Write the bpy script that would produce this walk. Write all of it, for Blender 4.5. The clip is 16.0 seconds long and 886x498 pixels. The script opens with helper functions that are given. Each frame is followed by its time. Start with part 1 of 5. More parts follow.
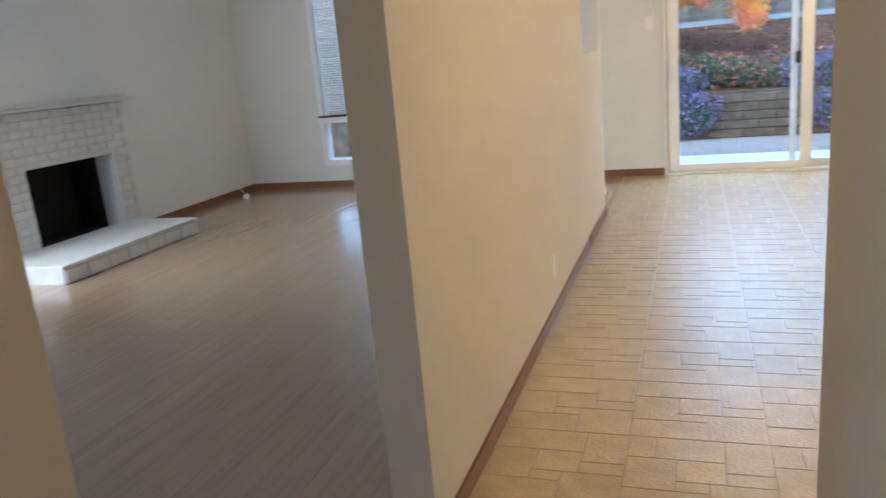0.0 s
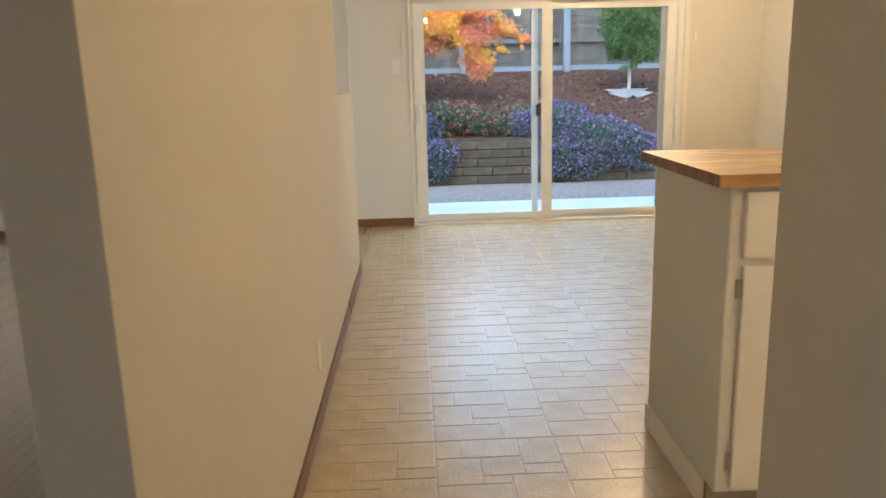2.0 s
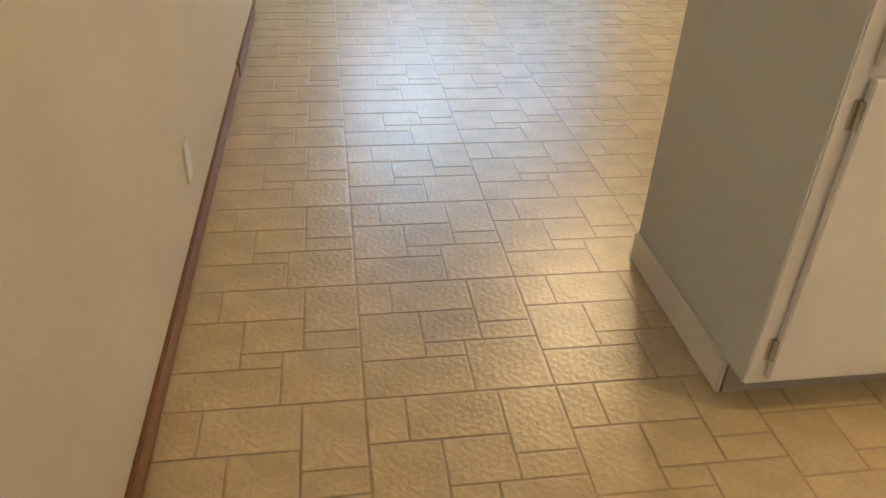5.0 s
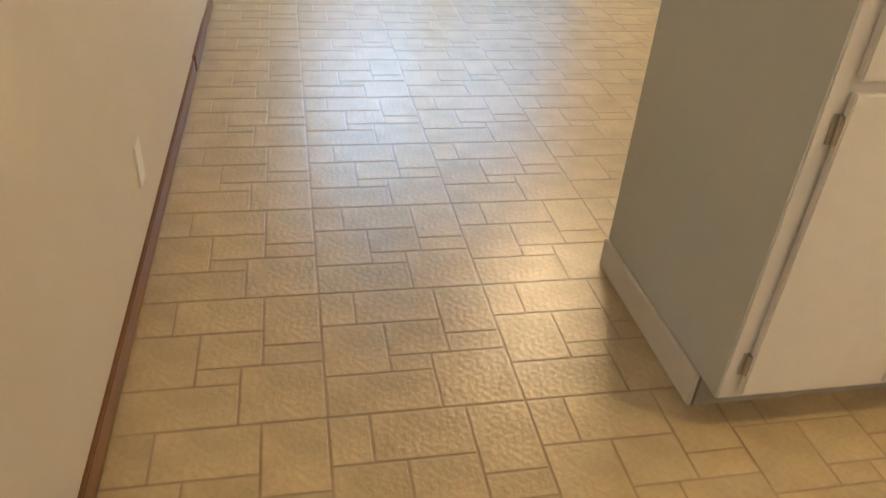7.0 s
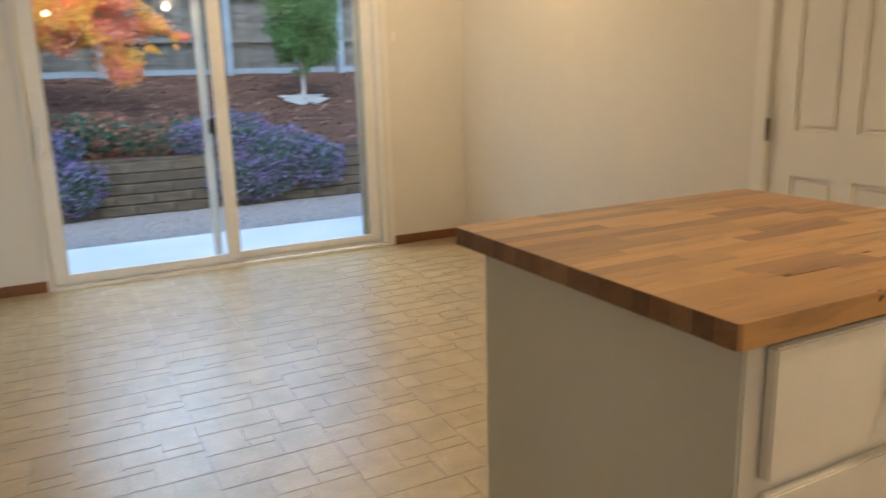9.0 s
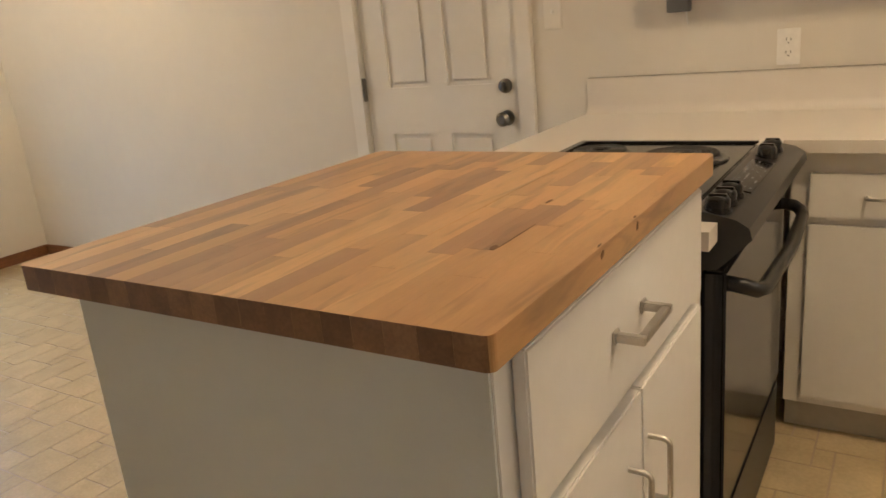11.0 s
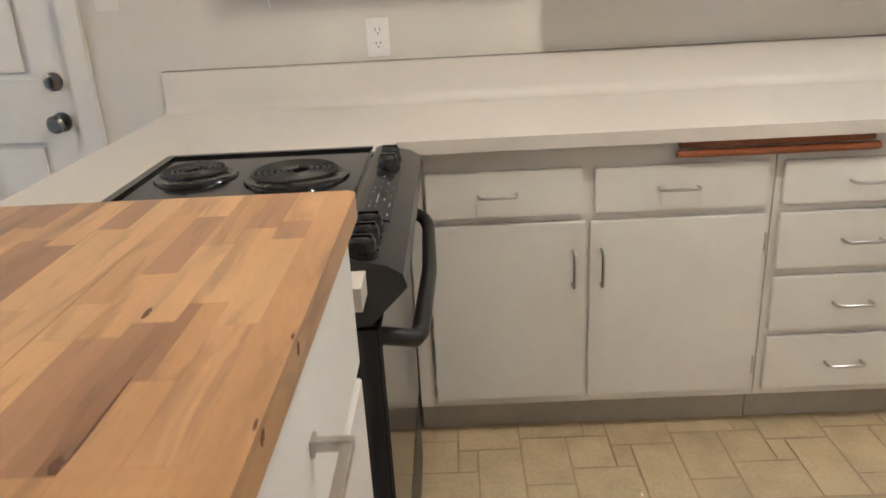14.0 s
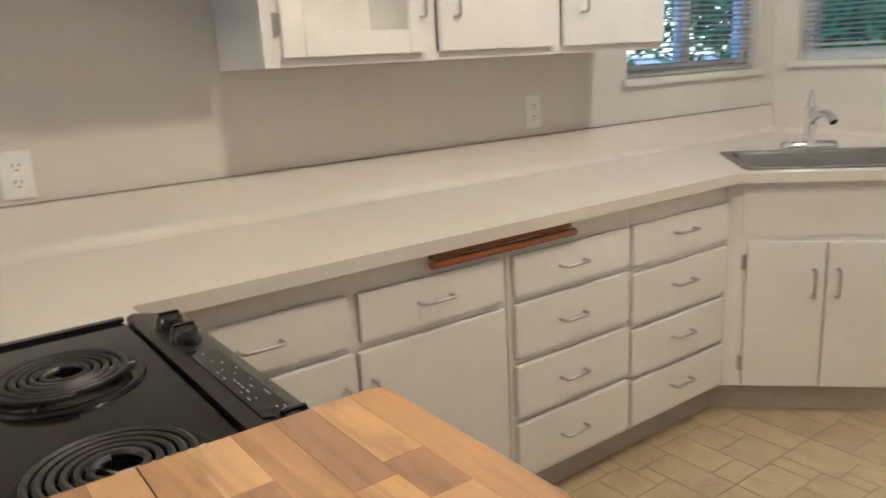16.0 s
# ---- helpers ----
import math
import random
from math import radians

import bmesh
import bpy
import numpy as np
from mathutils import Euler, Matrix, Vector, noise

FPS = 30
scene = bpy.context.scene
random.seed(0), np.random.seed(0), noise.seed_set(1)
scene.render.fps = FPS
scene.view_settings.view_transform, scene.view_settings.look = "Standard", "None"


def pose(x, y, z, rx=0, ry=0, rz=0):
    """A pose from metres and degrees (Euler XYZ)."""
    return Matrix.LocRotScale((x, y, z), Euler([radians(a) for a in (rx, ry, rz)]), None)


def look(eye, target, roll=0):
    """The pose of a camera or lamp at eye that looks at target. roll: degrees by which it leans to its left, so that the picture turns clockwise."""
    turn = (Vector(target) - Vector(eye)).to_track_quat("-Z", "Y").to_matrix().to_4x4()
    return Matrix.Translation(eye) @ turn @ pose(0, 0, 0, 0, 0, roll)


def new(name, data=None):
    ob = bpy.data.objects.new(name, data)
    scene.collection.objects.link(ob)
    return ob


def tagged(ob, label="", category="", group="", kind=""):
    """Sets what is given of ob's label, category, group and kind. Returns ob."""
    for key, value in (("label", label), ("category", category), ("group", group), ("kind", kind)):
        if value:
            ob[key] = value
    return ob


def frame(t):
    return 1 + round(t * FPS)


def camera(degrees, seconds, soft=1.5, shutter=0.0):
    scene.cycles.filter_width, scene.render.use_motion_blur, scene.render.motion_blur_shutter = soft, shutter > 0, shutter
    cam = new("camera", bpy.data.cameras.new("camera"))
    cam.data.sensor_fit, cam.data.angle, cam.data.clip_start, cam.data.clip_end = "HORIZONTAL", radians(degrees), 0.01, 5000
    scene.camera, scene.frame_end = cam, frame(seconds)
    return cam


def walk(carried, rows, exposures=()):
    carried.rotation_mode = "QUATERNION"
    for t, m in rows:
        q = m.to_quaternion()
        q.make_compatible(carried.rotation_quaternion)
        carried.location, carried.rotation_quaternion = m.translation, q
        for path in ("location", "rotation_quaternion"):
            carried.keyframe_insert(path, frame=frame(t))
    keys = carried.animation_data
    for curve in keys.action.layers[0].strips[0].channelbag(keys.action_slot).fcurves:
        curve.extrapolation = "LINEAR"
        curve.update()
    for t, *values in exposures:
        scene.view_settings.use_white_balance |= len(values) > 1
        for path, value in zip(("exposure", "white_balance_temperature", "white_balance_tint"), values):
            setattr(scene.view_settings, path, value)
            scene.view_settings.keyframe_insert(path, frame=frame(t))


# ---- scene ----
cam = camera(61.1, 16.0, 1.5, 0.35)
PATH = [
    (0, (0.644, 0.749, 1.25), (0.005, 2.579, 0.757), -5.3),
    (0.5, (0.549, 0.823, 1.267), (0.216, 2.728, 0.757), -5.2),
    (1, (0.489, 0.964, 1.252), (0.367, 2.895, 0.747), -4.2),
    (1.5, (0.442, 1.195, 1.259), (0.4, 3.138, 0.786), -3.6),
    (2, (0.396, 1.406, 1.261), (0.463, 3.356, 0.821), -1.5),
    (2.5, (0.41, 1.648, 1.26), (0.61, 3.591, 0.828), -0.9),
    (3, (0.452, 1.884, 1.25), (0.67, 3.822, 0.804), -0.8),
    (3.5, (0.465, 2.039, 1.228), (0.663, 3.949, 0.668), -0.5),
    (4, (0.433, 2.179, 1.201), (0.668, 4.025, 0.467), 1.1),
    (4.5, (0.398, 2.237, 1.158), (0.652, 3.937, 0.136), 2.0),
    (6.8, (0.388, 2.323, 1.165), (0.748, 3.928, 0.026), 5.0),
    (7, (0.396, 2.338, 1.161), (0.767, 3.964, 0.057), 4.4),
    (7.5, (0.392, 2.363, 1.189), (0.796, 4.05, 0.194), 3.5),
    (8, (0.402, 2.424, 1.211), (0.829, 4.207, 0.411), 1.9),
    (8.5, (0.437, 2.573, 1.26), (0.993, 4.419, 0.728), 0.8),
    (9, (0.518, 2.735, 1.288), (1.404, 4.47, 0.833), -1.6),
    (9.5, (0.571, 2.885, 1.266), (1.859, 4.34, 0.793), -0.5),
    (11.8, (0.754, 3.027, 1.229), (2.397, 3.912, 0.51), -6.4),
    (12, (0.762, 3.007, 1.217), (2.383, 3.851, 0.403), -6.5),
    (12.5, (0.76, 2.99, 1.166), (2.363, 3.666, 0.18), -6.4),
    (13, (0.831, 3.081, 1.224), (2.583, 3.44, 0.329), -6.7),
    (13.5, (0.91, 3.141, 1.258), (2.75, 3.23, 0.48), -5.4),
    (14, (1.03, 3.166, 1.265), (2.902, 3.213, 0.564), -3.1),
    (14.5, (1.132, 3.259, 1.271), (3.027, 3.199, 0.632), -3.3),
    (15, (1.213, 3.399, 1.277), (3.069, 2.949, 0.684), -2.8),
    (15.5, (1.338, 3.5, 1.272), (3.089, 2.701, 0.727), -3.5),
    (16, (1.409, 3.613, 1.286), (2.985, 2.483, 0.798), -3.0),
]
EXPOSURES = [(0, 2.12, 5900, 10), (1.0, 1.95, 6400, 10), (2.5, 1.80, 6600, 10), (4.0, 1.66, 6400, 10), (4.7, 1.75, 6500, 10), (7, 1.88, 6600, 10), (8, 1.82, 6450, 10), (9, 1.54, 6500, 11), (9.5, 1.58, 6750, 11), (12, 2.17, 5150, 13), (12.5, 2.48, 4850, 12), (13, 2.28, 4700, 11), (14.5, 2.05, 4650, 9), (16, 1.9, 4800, 8)]
SCALE = 1.03  # the plan below is drawn a little under full size
walk(cam, [(t, look(Vector(e) * SCALE, Vector(g) * SCALE, r)) for t, e, g, r in PATH], EXPOSURES)

# ---- light ----
world = bpy.data.worlds.new("sky")
scene.world = world
world.use_nodes = True
wn = world.node_tree.nodes
sky = wn.new("ShaderNodeTexSky")
sky.sky_type, sky.sun_disc = "NISHITA", False
sky.sun_elevation, sky.sun_rotation = radians(50), radians(195)
wn["Background"].inputs["Strength"].default_value = 0.15
world.node_tree.links.new(sky.outputs["Color"], wn["Background"].inputs["Color"])


def lamp(name, kind, m, power, colour, size=0.3, spread=None):
    data = bpy.data.lights.new(name, kind)
    data.energy, data.color = power, colour
    if kind == "SUN":
        data.angle = radians(12)
    elif kind == "AREA":
        data.shape, data.size, data.spread = "DISK", size, radians(spread or 180)
    else:
        data.shadow_soft_size = size
    ob = new(name, data)
    ob.matrix_world = m
    return ob


WARM = (1.0, 0.715, 0.40)
lamp("sun", "SUN", look((0, 4, 8), (1.5, 10, 0)), 0.5, (0.90, 0.97, 1.0))
lamp("kitchen_lamp", "POINT", pose(2.13, 2.905, 2.45), 12, WARM, 0.045)
# Warm fill added behind the start of the path; no lamp is seen there.
lamp("entry_fill", "POINT", pose(0.70, -0.2, 2.42), 2.8, WARM, 0.05)
# Cool fill added in an unseen west opening to brighten the living room.
lamp("west_fill_light", "AREA", look((-4.26, 3.3, 1.4), (-2.0, 7.5, 1.0)), 10, (0.80, 0.91, 1.0), 1.5, 105)
# Area lamp added above the patio to boost sky light and floor sheen.
lamp("patio_sky_fill", "AREA", look((1.5, 10.4, 4.0), (1.3, 4.5, 0.6)), 38, (0.55, 0.78, 1.0), 4.0, 150)
# Fill added over the sink corner, which came out too dark without it.
lamp("sink_fill", "POINT", pose(2.3, 1.35, 2.42), 7.0, (1.0, 0.80, 0.56), 0.06)
lamp("dining_lamp", "POINT", pose(2.25, 6.9, 2.4), 15, WARM, 0.05)

# ---- materials ----


def mat(name, colour, rough=0.5, metal=0.0, vary=0.08, scale=6.0, bump=0.0, bump_scale=200.0, per=None, coat=0.0, grain=None, spec=None, fine=0.04, coat_rough=0.15, figure=0.0, coat_ior=1.5, relief=0.004, bump_detail=3):
    """Two scales of variation in the colour, fine relief, and a random shade for each object or island."""
    m = bpy.data.materials.new(name)
    m.use_nodes = True
    nt = m.node_tree
    n, l = nt.nodes, nt.links
    b = n["Principled BSDF"]
    b.inputs["Roughness"].default_value, b.inputs["Metallic"].default_value = rough, metal
    b.inputs["Coat Weight"].default_value, b.inputs["Coat Roughness"].default_value = coat, coat_rough
    b.inputs["Coat IOR"].default_value = coat_ior
    if spec is not None:
        b.inputs["Specular IOR Level"].default_value = spec
    geo = n.new("ShaderNodeTexCoord")
    mp = n.new("ShaderNodeMapping")
    l.new(geo.outputs["Object"], mp.inputs["Vector"])
    if grain:
        mp.inputs["Scale"].default_value = grain
    a = n.new("ShaderNodeTexNoise")
    a.inputs["Scale"].default_value, a.inputs["Detail"].default_value = scale, 5
    c = n.new("ShaderNodeTexNoise")
    c.inputs["Scale"].default_value, c.inputs["Detail"].default_value = scale * 9, 4
    l.new(mp.outputs[0], a.inputs["Vector"])
    l.new(mp.outputs[0], c.inputs["Vector"])
    m1 = n.new("ShaderNodeMapRange")
    m1.inputs["From Min"].default_value, m1.inputs["From Max"].default_value = 0.3, 0.7
    m1.inputs["To Min"].default_value, m1.inputs["To Max"].default_value = 1 - vary, 1 + vary
    m2 = n.new("ShaderNodeMapRange")
    m2.inputs["From Min"].default_value, m2.inputs["From Max"].default_value = 0.3, 0.7
    m2.inputs["To Min"].default_value, m2.inputs["To Max"].default_value = 1 - fine, 1 + fine
    l.new(a.outputs["Fac"], m1.inputs["Value"])
    l.new(c.outputs["Fac"], m2.inputs["Value"])
    mu = n.new("ShaderNodeMath")
    mu.operation = "MULTIPLY"
    l.new(m1.outputs[0], mu.inputs[0])
    l.new(m2.outputs[0], mu.inputs[1])
    out = mu.outputs[0]
    if per:
        src = n.new("ShaderNodeObjectInfo").outputs["Random"] if per[0] == "object" else n.new("ShaderNodeNewGeometry").outputs["Random Per Island"]
        if len(per) == 3 and isinstance(per[2], tuple):
            ramp = n.new("ShaderNodeValToRGB")
            cols = per[2]
            while len(ramp.color_ramp.elements) < len(cols):
                ramp.color_ramp.elements.new(0.5)
            for i, col in enumerate(cols):
                ramp.color_ramp.elements[i].position = i / (len(cols) - 1)
                ramp.color_ramp.elements[i].color = (*col, 1)
            l.new(src, ramp.inputs["Fac"])
            base = ramp.outputs["Color"]
        else:
            base = None
        m3 = n.new("ShaderNodeMapRange")
        m3.inputs["To Min"].default_value, m3.inputs["To Max"].default_value = 1 - per[1], 1 + per[1]
        l.new(src, m3.inputs["Value"])
        m4 = n.new("ShaderNodeMath")
        m4.operation = "MULTIPLY"
        l.new(out, m4.inputs[0])
        l.new(m3.outputs[0], m4.inputs[1])
        out = m4.outputs[0]
    else:
        base = None
    if figure:
        shift = n.new("ShaderNodeVectorMath")
        shift.operation = "SCALE"
        shift.inputs[0].default_value = (37.0, 11.0, 5.0)
        l.new(n.new("ShaderNodeObjectInfo").outputs["Random"], shift.inputs["Scale"])
        add = n.new("ShaderNodeVectorMath")
        l.new(mp.outputs[0], add.inputs[0])
        l.new(shift.outputs[0], add.inputs[1])
        g = n.new("ShaderNodeTexNoise")
        g.inputs["Scale"].default_value, g.inputs["Detail"].default_value, g.inputs["Distortion"].default_value = scale * 0.8, 3, 1.2
        l.new(add.outputs[0], g.inputs["Vector"])
        m5 = n.new("ShaderNodeMapRange")
        m5.inputs["From Min"].default_value, m5.inputs["From Max"].default_value = 0.54, 0.70
        m5.inputs["To Min"].default_value, m5.inputs["To Max"].default_value = 1.0, 1 - figure
        l.new(g.outputs["Fac"], m5.inputs["Value"])
        m6 = n.new("ShaderNodeMath")
        m6.operation = "MULTIPLY"
        l.new(out, m6.inputs[0])
        l.new(m5.outputs[0], m6.inputs[1])
        out = m6.outputs[0]
    vm = n.new("ShaderNodeVectorMath")
    vm.operation = "SCALE"
    vm.inputs[0].default_value = colour
    if base:
        l.new(base, vm.inputs[0])
    l.new(out, vm.inputs["Scale"])
    l.new(vm.outputs[0], b.inputs["Base Color"])
    if bump:
        d = n.new("ShaderNodeTexNoise")
        d.inputs["Scale"].default_value, d.inputs["Detail"].default_value, d.inputs["Roughness"].default_value = bump_scale, bump_detail, 0.5 if bump_detail < 5 else 0.68
        l.new(mp.outputs[0], d.inputs["Vector"])
        bp = n.new("ShaderNodeBump")
        bp.inputs["Strength"].default_value, bp.inputs["Distance"].default_value = bump, relief
        l.new(d.outputs["Fac"], bp.inputs["Height"])
        l.new(bp.outputs[0], b.inputs["Normal"])
        l.new(bp.outputs[0], b.inputs["Coat Normal"])
    return m


WALL = mat("wall_paint", (0.70, 0.665, 0.60), 0.75, vary=0.02, scale=1.5, bump=0.15, bump_scale=160, fine=0.01)
COOLWALL = mat("living_room_paint", (0.76, 0.76, 0.74), 0.75, vary=0.02, scale=1.5, bump=0.15, bump_scale=160, fine=0.01)
CEIL = mat("ceiling_paint", (0.80, 0.79, 0.76), 0.85, vary=0.02, scale=2, bump=0.3, bump_scale=120, fine=0.02)
TRIM = mat("trim_paint", (0.78, 0.75, 0.69), 0.4, vary=0.02, scale=3, bump=0.05, bump_scale=60, fine=0.01)
CAB = mat("cabinet_paint", (0.80, 0.78, 0.745), 0.38, vary=0.025, scale=4, bump=0.08, bump_scale=50, fine=0.012)
# Neutral paint with the side's shade and cool daylight mixed into its grey.
SIDE = mat("island_side_shaded_paint", (0.60, 0.625, 0.61), 0.55, vary=0.02, scale=3, bump=0.1, bump_scale=120, fine=0.01)
# Grey-beige, about half as bright as the cabinet fronts.
KICK = mat("kick_beige", (0.42, 0.39, 0.33), 0.6, vary=0.06, scale=5, fine=0.04)
BASEB = mat("baseboard_wood", (0.20, 0.085, 0.036), 0.4, vary=0.2, scale=3, grain=(8, 1, 30), fine=0.15)
TILE = mat("vinyl_tile", (0.51, 0.405, 0.235), 0.4, vary=0.12, scale=9, bump=1.0, bump_scale=70, per=("object", 0.05), fine=0.07, coat=1.0, coat_rough=0.26, spec=0.5, coat_ior=1.75, relief=0.0017, bump_detail=4)
TILES = mat("vinyl_tile_far", (0.51, 0.405, 0.235), 0.4, vary=0.12, scale=9, bump=1.0, bump_scale=70, per=("island", 0.05), fine=0.07, coat=1.0, coat_rough=0.26, spec=0.5, coat_ior=1.75, relief=0.0017, bump_detail=4)
GROUT = mat("vinyl_joint", (0.30, 0.205, 0.105), 0.4, vary=0.15, scale=5, fine=0.1, coat=1.0, coat_rough=0.3, coat_ior=1.7)
OAKP = mat("oak_strip_near", (0.43, 0.285, 0.17), 0.24, vary=0.10, scale=3, grain=(14, 0.8, 1), per=("object", 0.05), fine=0.04, coat=0.7, coat_rough=0.16)
OAK = mat("oak_strip", (0.43, 0.285, 0.17), 0.24, vary=0.10, scale=3, grain=(14, 0.8, 1), per=("island", 0.05), fine=0.04, coat=0.7, coat_rough=0.16)
LAMINATE = mat("counter_laminate", (0.70, 0.655, 0.595), 0.36, vary=0.012, scale=3, fine=0.008)
STEEL = mat("brushed_steel", (0.55, 0.53, 0.50), 0.3, 1.0, vary=0.05, scale=20, fine=0.03)
CHROME = mat("chrome", (0.75, 0.75, 0.76), 0.12, 1.0, vary=0.02, fine=0.01)
BLACK = mat("black_enamel", (0.008, 0.008, 0.009), 0.12, vary=0.2, scale=12, spec=0.35, coat=0.2, fine=0.2)
BLACKP = mat("black_plastic", (0.010, 0.010, 0.011), 0.36, vary=0.2, scale=12, fine=0.1)
PANELBLACK = mat("satin_black_enamel", (0.020, 0.0195, 0.019), 0.28, vary=0.1, scale=12, fine=0.1)
COIL = mat("coil_metal", (0.06, 0.057, 0.055), 0.45, 0.6, vary=0.2, scale=20, fine=0.2)
MARK = mat("pale_marks", (0.35, 0.35, 0.36), 0.5)


def stave_wood(name, cols):
    return mat(name, cols[0], 0.36, vary=0.10, scale=5, grain=(1.0, 6, 6), fine=0.05, coat=0.35, coat_rough=0.34, figure=0.36, per=("object", 0.05, cols))


BUTCHER_PALE = stave_wood("butcher_pale", ((0.61, 0.365, 0.155), (0.57, 0.335, 0.138), (0.63, 0.385, 0.17)))
BUTCHER_TAN = stave_wood("butcher_tan", ((0.50, 0.28, 0.112), (0.46, 0.255, 0.10), (0.53, 0.302, 0.125)))
BUTCHER_BROWN = stave_wood("butcher_brown", ((0.34, 0.18, 0.082), (0.37, 0.20, 0.093), (0.31, 0.165, 0.075)))
BUTCHER_HEART = stave_wood("butcher_heart", ((0.27, 0.135, 0.06), (0.31, 0.16, 0.07), (0.24, 0.12, 0.05)))
PEWTER = mat("dark_pewter", (0.20, 0.19, 0.17), 0.32, 1.0, vary=0.06, scale=30)
SINKS = mat("sink_steel", (0.22, 0.21, 0.21), 0.26, 1.0, vary=0.05, scale=10)
ENDGRAIN = mat("butcher_end_grain", (0.25, 0.13, 0.06), 0.5, vary=0.2, scale=30, fine=0.15,
               per=("object", 0.1, ((0.14, 0.07, 0.034), (0.19, 0.095, 0.045), (0.24, 0.13, 0.065), (0.14, 0.07, 0.032), (0.21, 0.11, 0.05))))
RODWOOD = mat("rod_wood", (0.30, 0.085, 0.02), 0.3, vary=0.15, scale=4, grain=(8, 1, 8), coat=0.3)
PLASTIC = mat("white_plastic", (0.84, 0.83, 0.80), 0.35, vary=0.01)
GREYP = mat("grey_metal_box", (0.16, 0.165, 0.17), 0.45, vary=0.05)
DARK = mat("dark_slot", (0.02, 0.018, 0.016), 0.7)
VINYLW = mat("slider_vinyl", (0.80, 0.79, 0.76), 0.35, vary=0.015)
ALU = mat("aluminium_frame", (0.62, 0.68, 0.72), 0.45, 0.0, vary=0.04)
# Darker copy of ALU; the outer stile's shade is put into it.
ALUDARK = mat("shaded_grey", (0.30, 0.33, 0.34), 0.5, 0.0, vary=0.08)
BRICKW = mat("painted_brick", (0.70, 0.69, 0.66), 0.7, vary=0.05, scale=8, bump=0.5, bump_scale=60, per=("object", 0.03), fine=0.04)
MORTAR = mat("painted_mortar", (0.69, 0.68, 0.655), 0.85, vary=0.06, scale=10, bump=0.4, bump_scale=90)
SOOT = mat("sooty_firebrick", (0.018, 0.015, 0.013), 0.9, vary=0.3, scale=6, fine=0.2)
BLIND = mat("blind_slats", (0.50, 0.48, 0.45), 0.5, vary=0.03)
BLINDW = mat("white_blind_slats", (0.82, 0.83, 0.84), 0.5, vary=0.03)
PALEWOOD = mat("pale_board", (0.24, 0.32, 0.38), 0.8, vary=0.15, scale=3)
CONCRETE = mat("patio_concrete", (0.68, 0.76, 0.80), 0.8, vary=0.06, scale=2, bump=0.3, bump_scale=80)
GRAVEL = mat("gravel_ground", (0.27, 0.275, 0.285), 0.95, vary=0.25, scale=30, bump=0.8, bump_scale=120, fine=0.3)
STONE = mat("gravel_stones", (0.29, 0.29, 0.295), 0.9, vary=0.15, scale=12, per=("island", 0.35), fine=0.2)
MULCH = mat("mulch_ground", (0.075, 0.04, 0.028), 0.95, vary=0.4, scale=14, bump=0.9, bump_scale=60, fine=0.35)
CHIPS = mat("bark_chips", (0.13, 0.06, 0.04), 0.9, vary=0.2, scale=20, per=("island", 0.3, ((0.05, 0.028, 0.024), (0.12, 0.055, 0.042), (0.2, 0.085, 0.06), (0.30, 0.14, 0.10), (0.60, 0.42, 0.34))), fine=0.2)
BLOCK = mat("wall_block", (0.090, 0.076, 0.056), 0.9, vary=0.5, scale=9, bump=0.8, bump_scale=50, per=("object", 0.15), fine=0.2)
FENCE = mat("weathered_fence", (0.125, 0.13, 0.12), 0.85, vary=0.4, scale=3, grain=(1, 1, 6), per=("object", 0.3), fine=0.35)
BARK = mat("pale_trunk", (0.5, 0.48, 0.44), 0.8, vary=0.15, scale=20)
DBARK = mat("maple_bark", (0.07, 0.05, 0.04), 0.9, vary=0.2, scale=20, bump=0.4)
GREEN = mat("green_leaves", (0.07, 0.14, 0.03), 0.6, vary=0.15, scale=3, per=("island", 0.3, ((0.05, 0.15, 0.05), (0.11, 0.27, 0.09), (0.20, 0.40, 0.15))))
MAPLE = mat("autumn_leaves", (0.6, 0.25, 0.05), 0.6, vary=0.2, scale=1.3, per=("island", 0.15, ((0.92, 0.55, 0.16), (0.93, 0.50, 0.18), (0.93, 0.42, 0.18))))
MAPLEY = mat("yellow_leaves", (0.8, 0.5, 0.08), 0.6, vary=0.2, scale=1.3, per=("island", 0.15, ((0.86, 0.62, 0.12), (0.93, 0.66, 0.18), (0.90, 0.52, 0.12), (0.72, 0.62, 0.12))))
MAPLER = mat("coral_leaves", (0.8, 0.25, 0.15), 0.6, vary=0.2, scale=1.3, per=("island", 0.15, ((0.92, 0.40, 0.24), (0.93, 0.46, 0.34), (0.92, 0.34, 0.20), (0.94, 0.54, 0.42))))
KNOT = mat("wood_knot", (0.11, 0.048, 0.02), 0.5, vary=0.3, scale=60, fine=0.2)
SHRUB = mat("shrub_leaves", (0.06, 0.1, 0.05), 0.6, vary=0.2, scale=3, per=("island", 0.3, ((0.03, 0.09, 0.06), (0.06, 0.17, 0.12), (0.13, 0.29, 0.20))))
PURPLE = mat("purple_flowers", (0.2, 0.12, 0.5), 0.6, per=("island", 0.3, ((0.22, 0.15, 0.46), (0.36, 0.27, 0.66), (0.52, 0.45, 0.80))))
PINK = mat("red_shrub_leaves", (0.5, 0.12, 0.08), 0.6, per=("island", 0.3, ((0.40, 0.09, 0.07), (0.62, 0.20, 0.15), (0.65, 0.34, 0.28))))
FAR = mat("far_hedge", (0.03, 0.05, 0.025), 0.9, vary=0.4, scale=3, per=("island", 0.3))


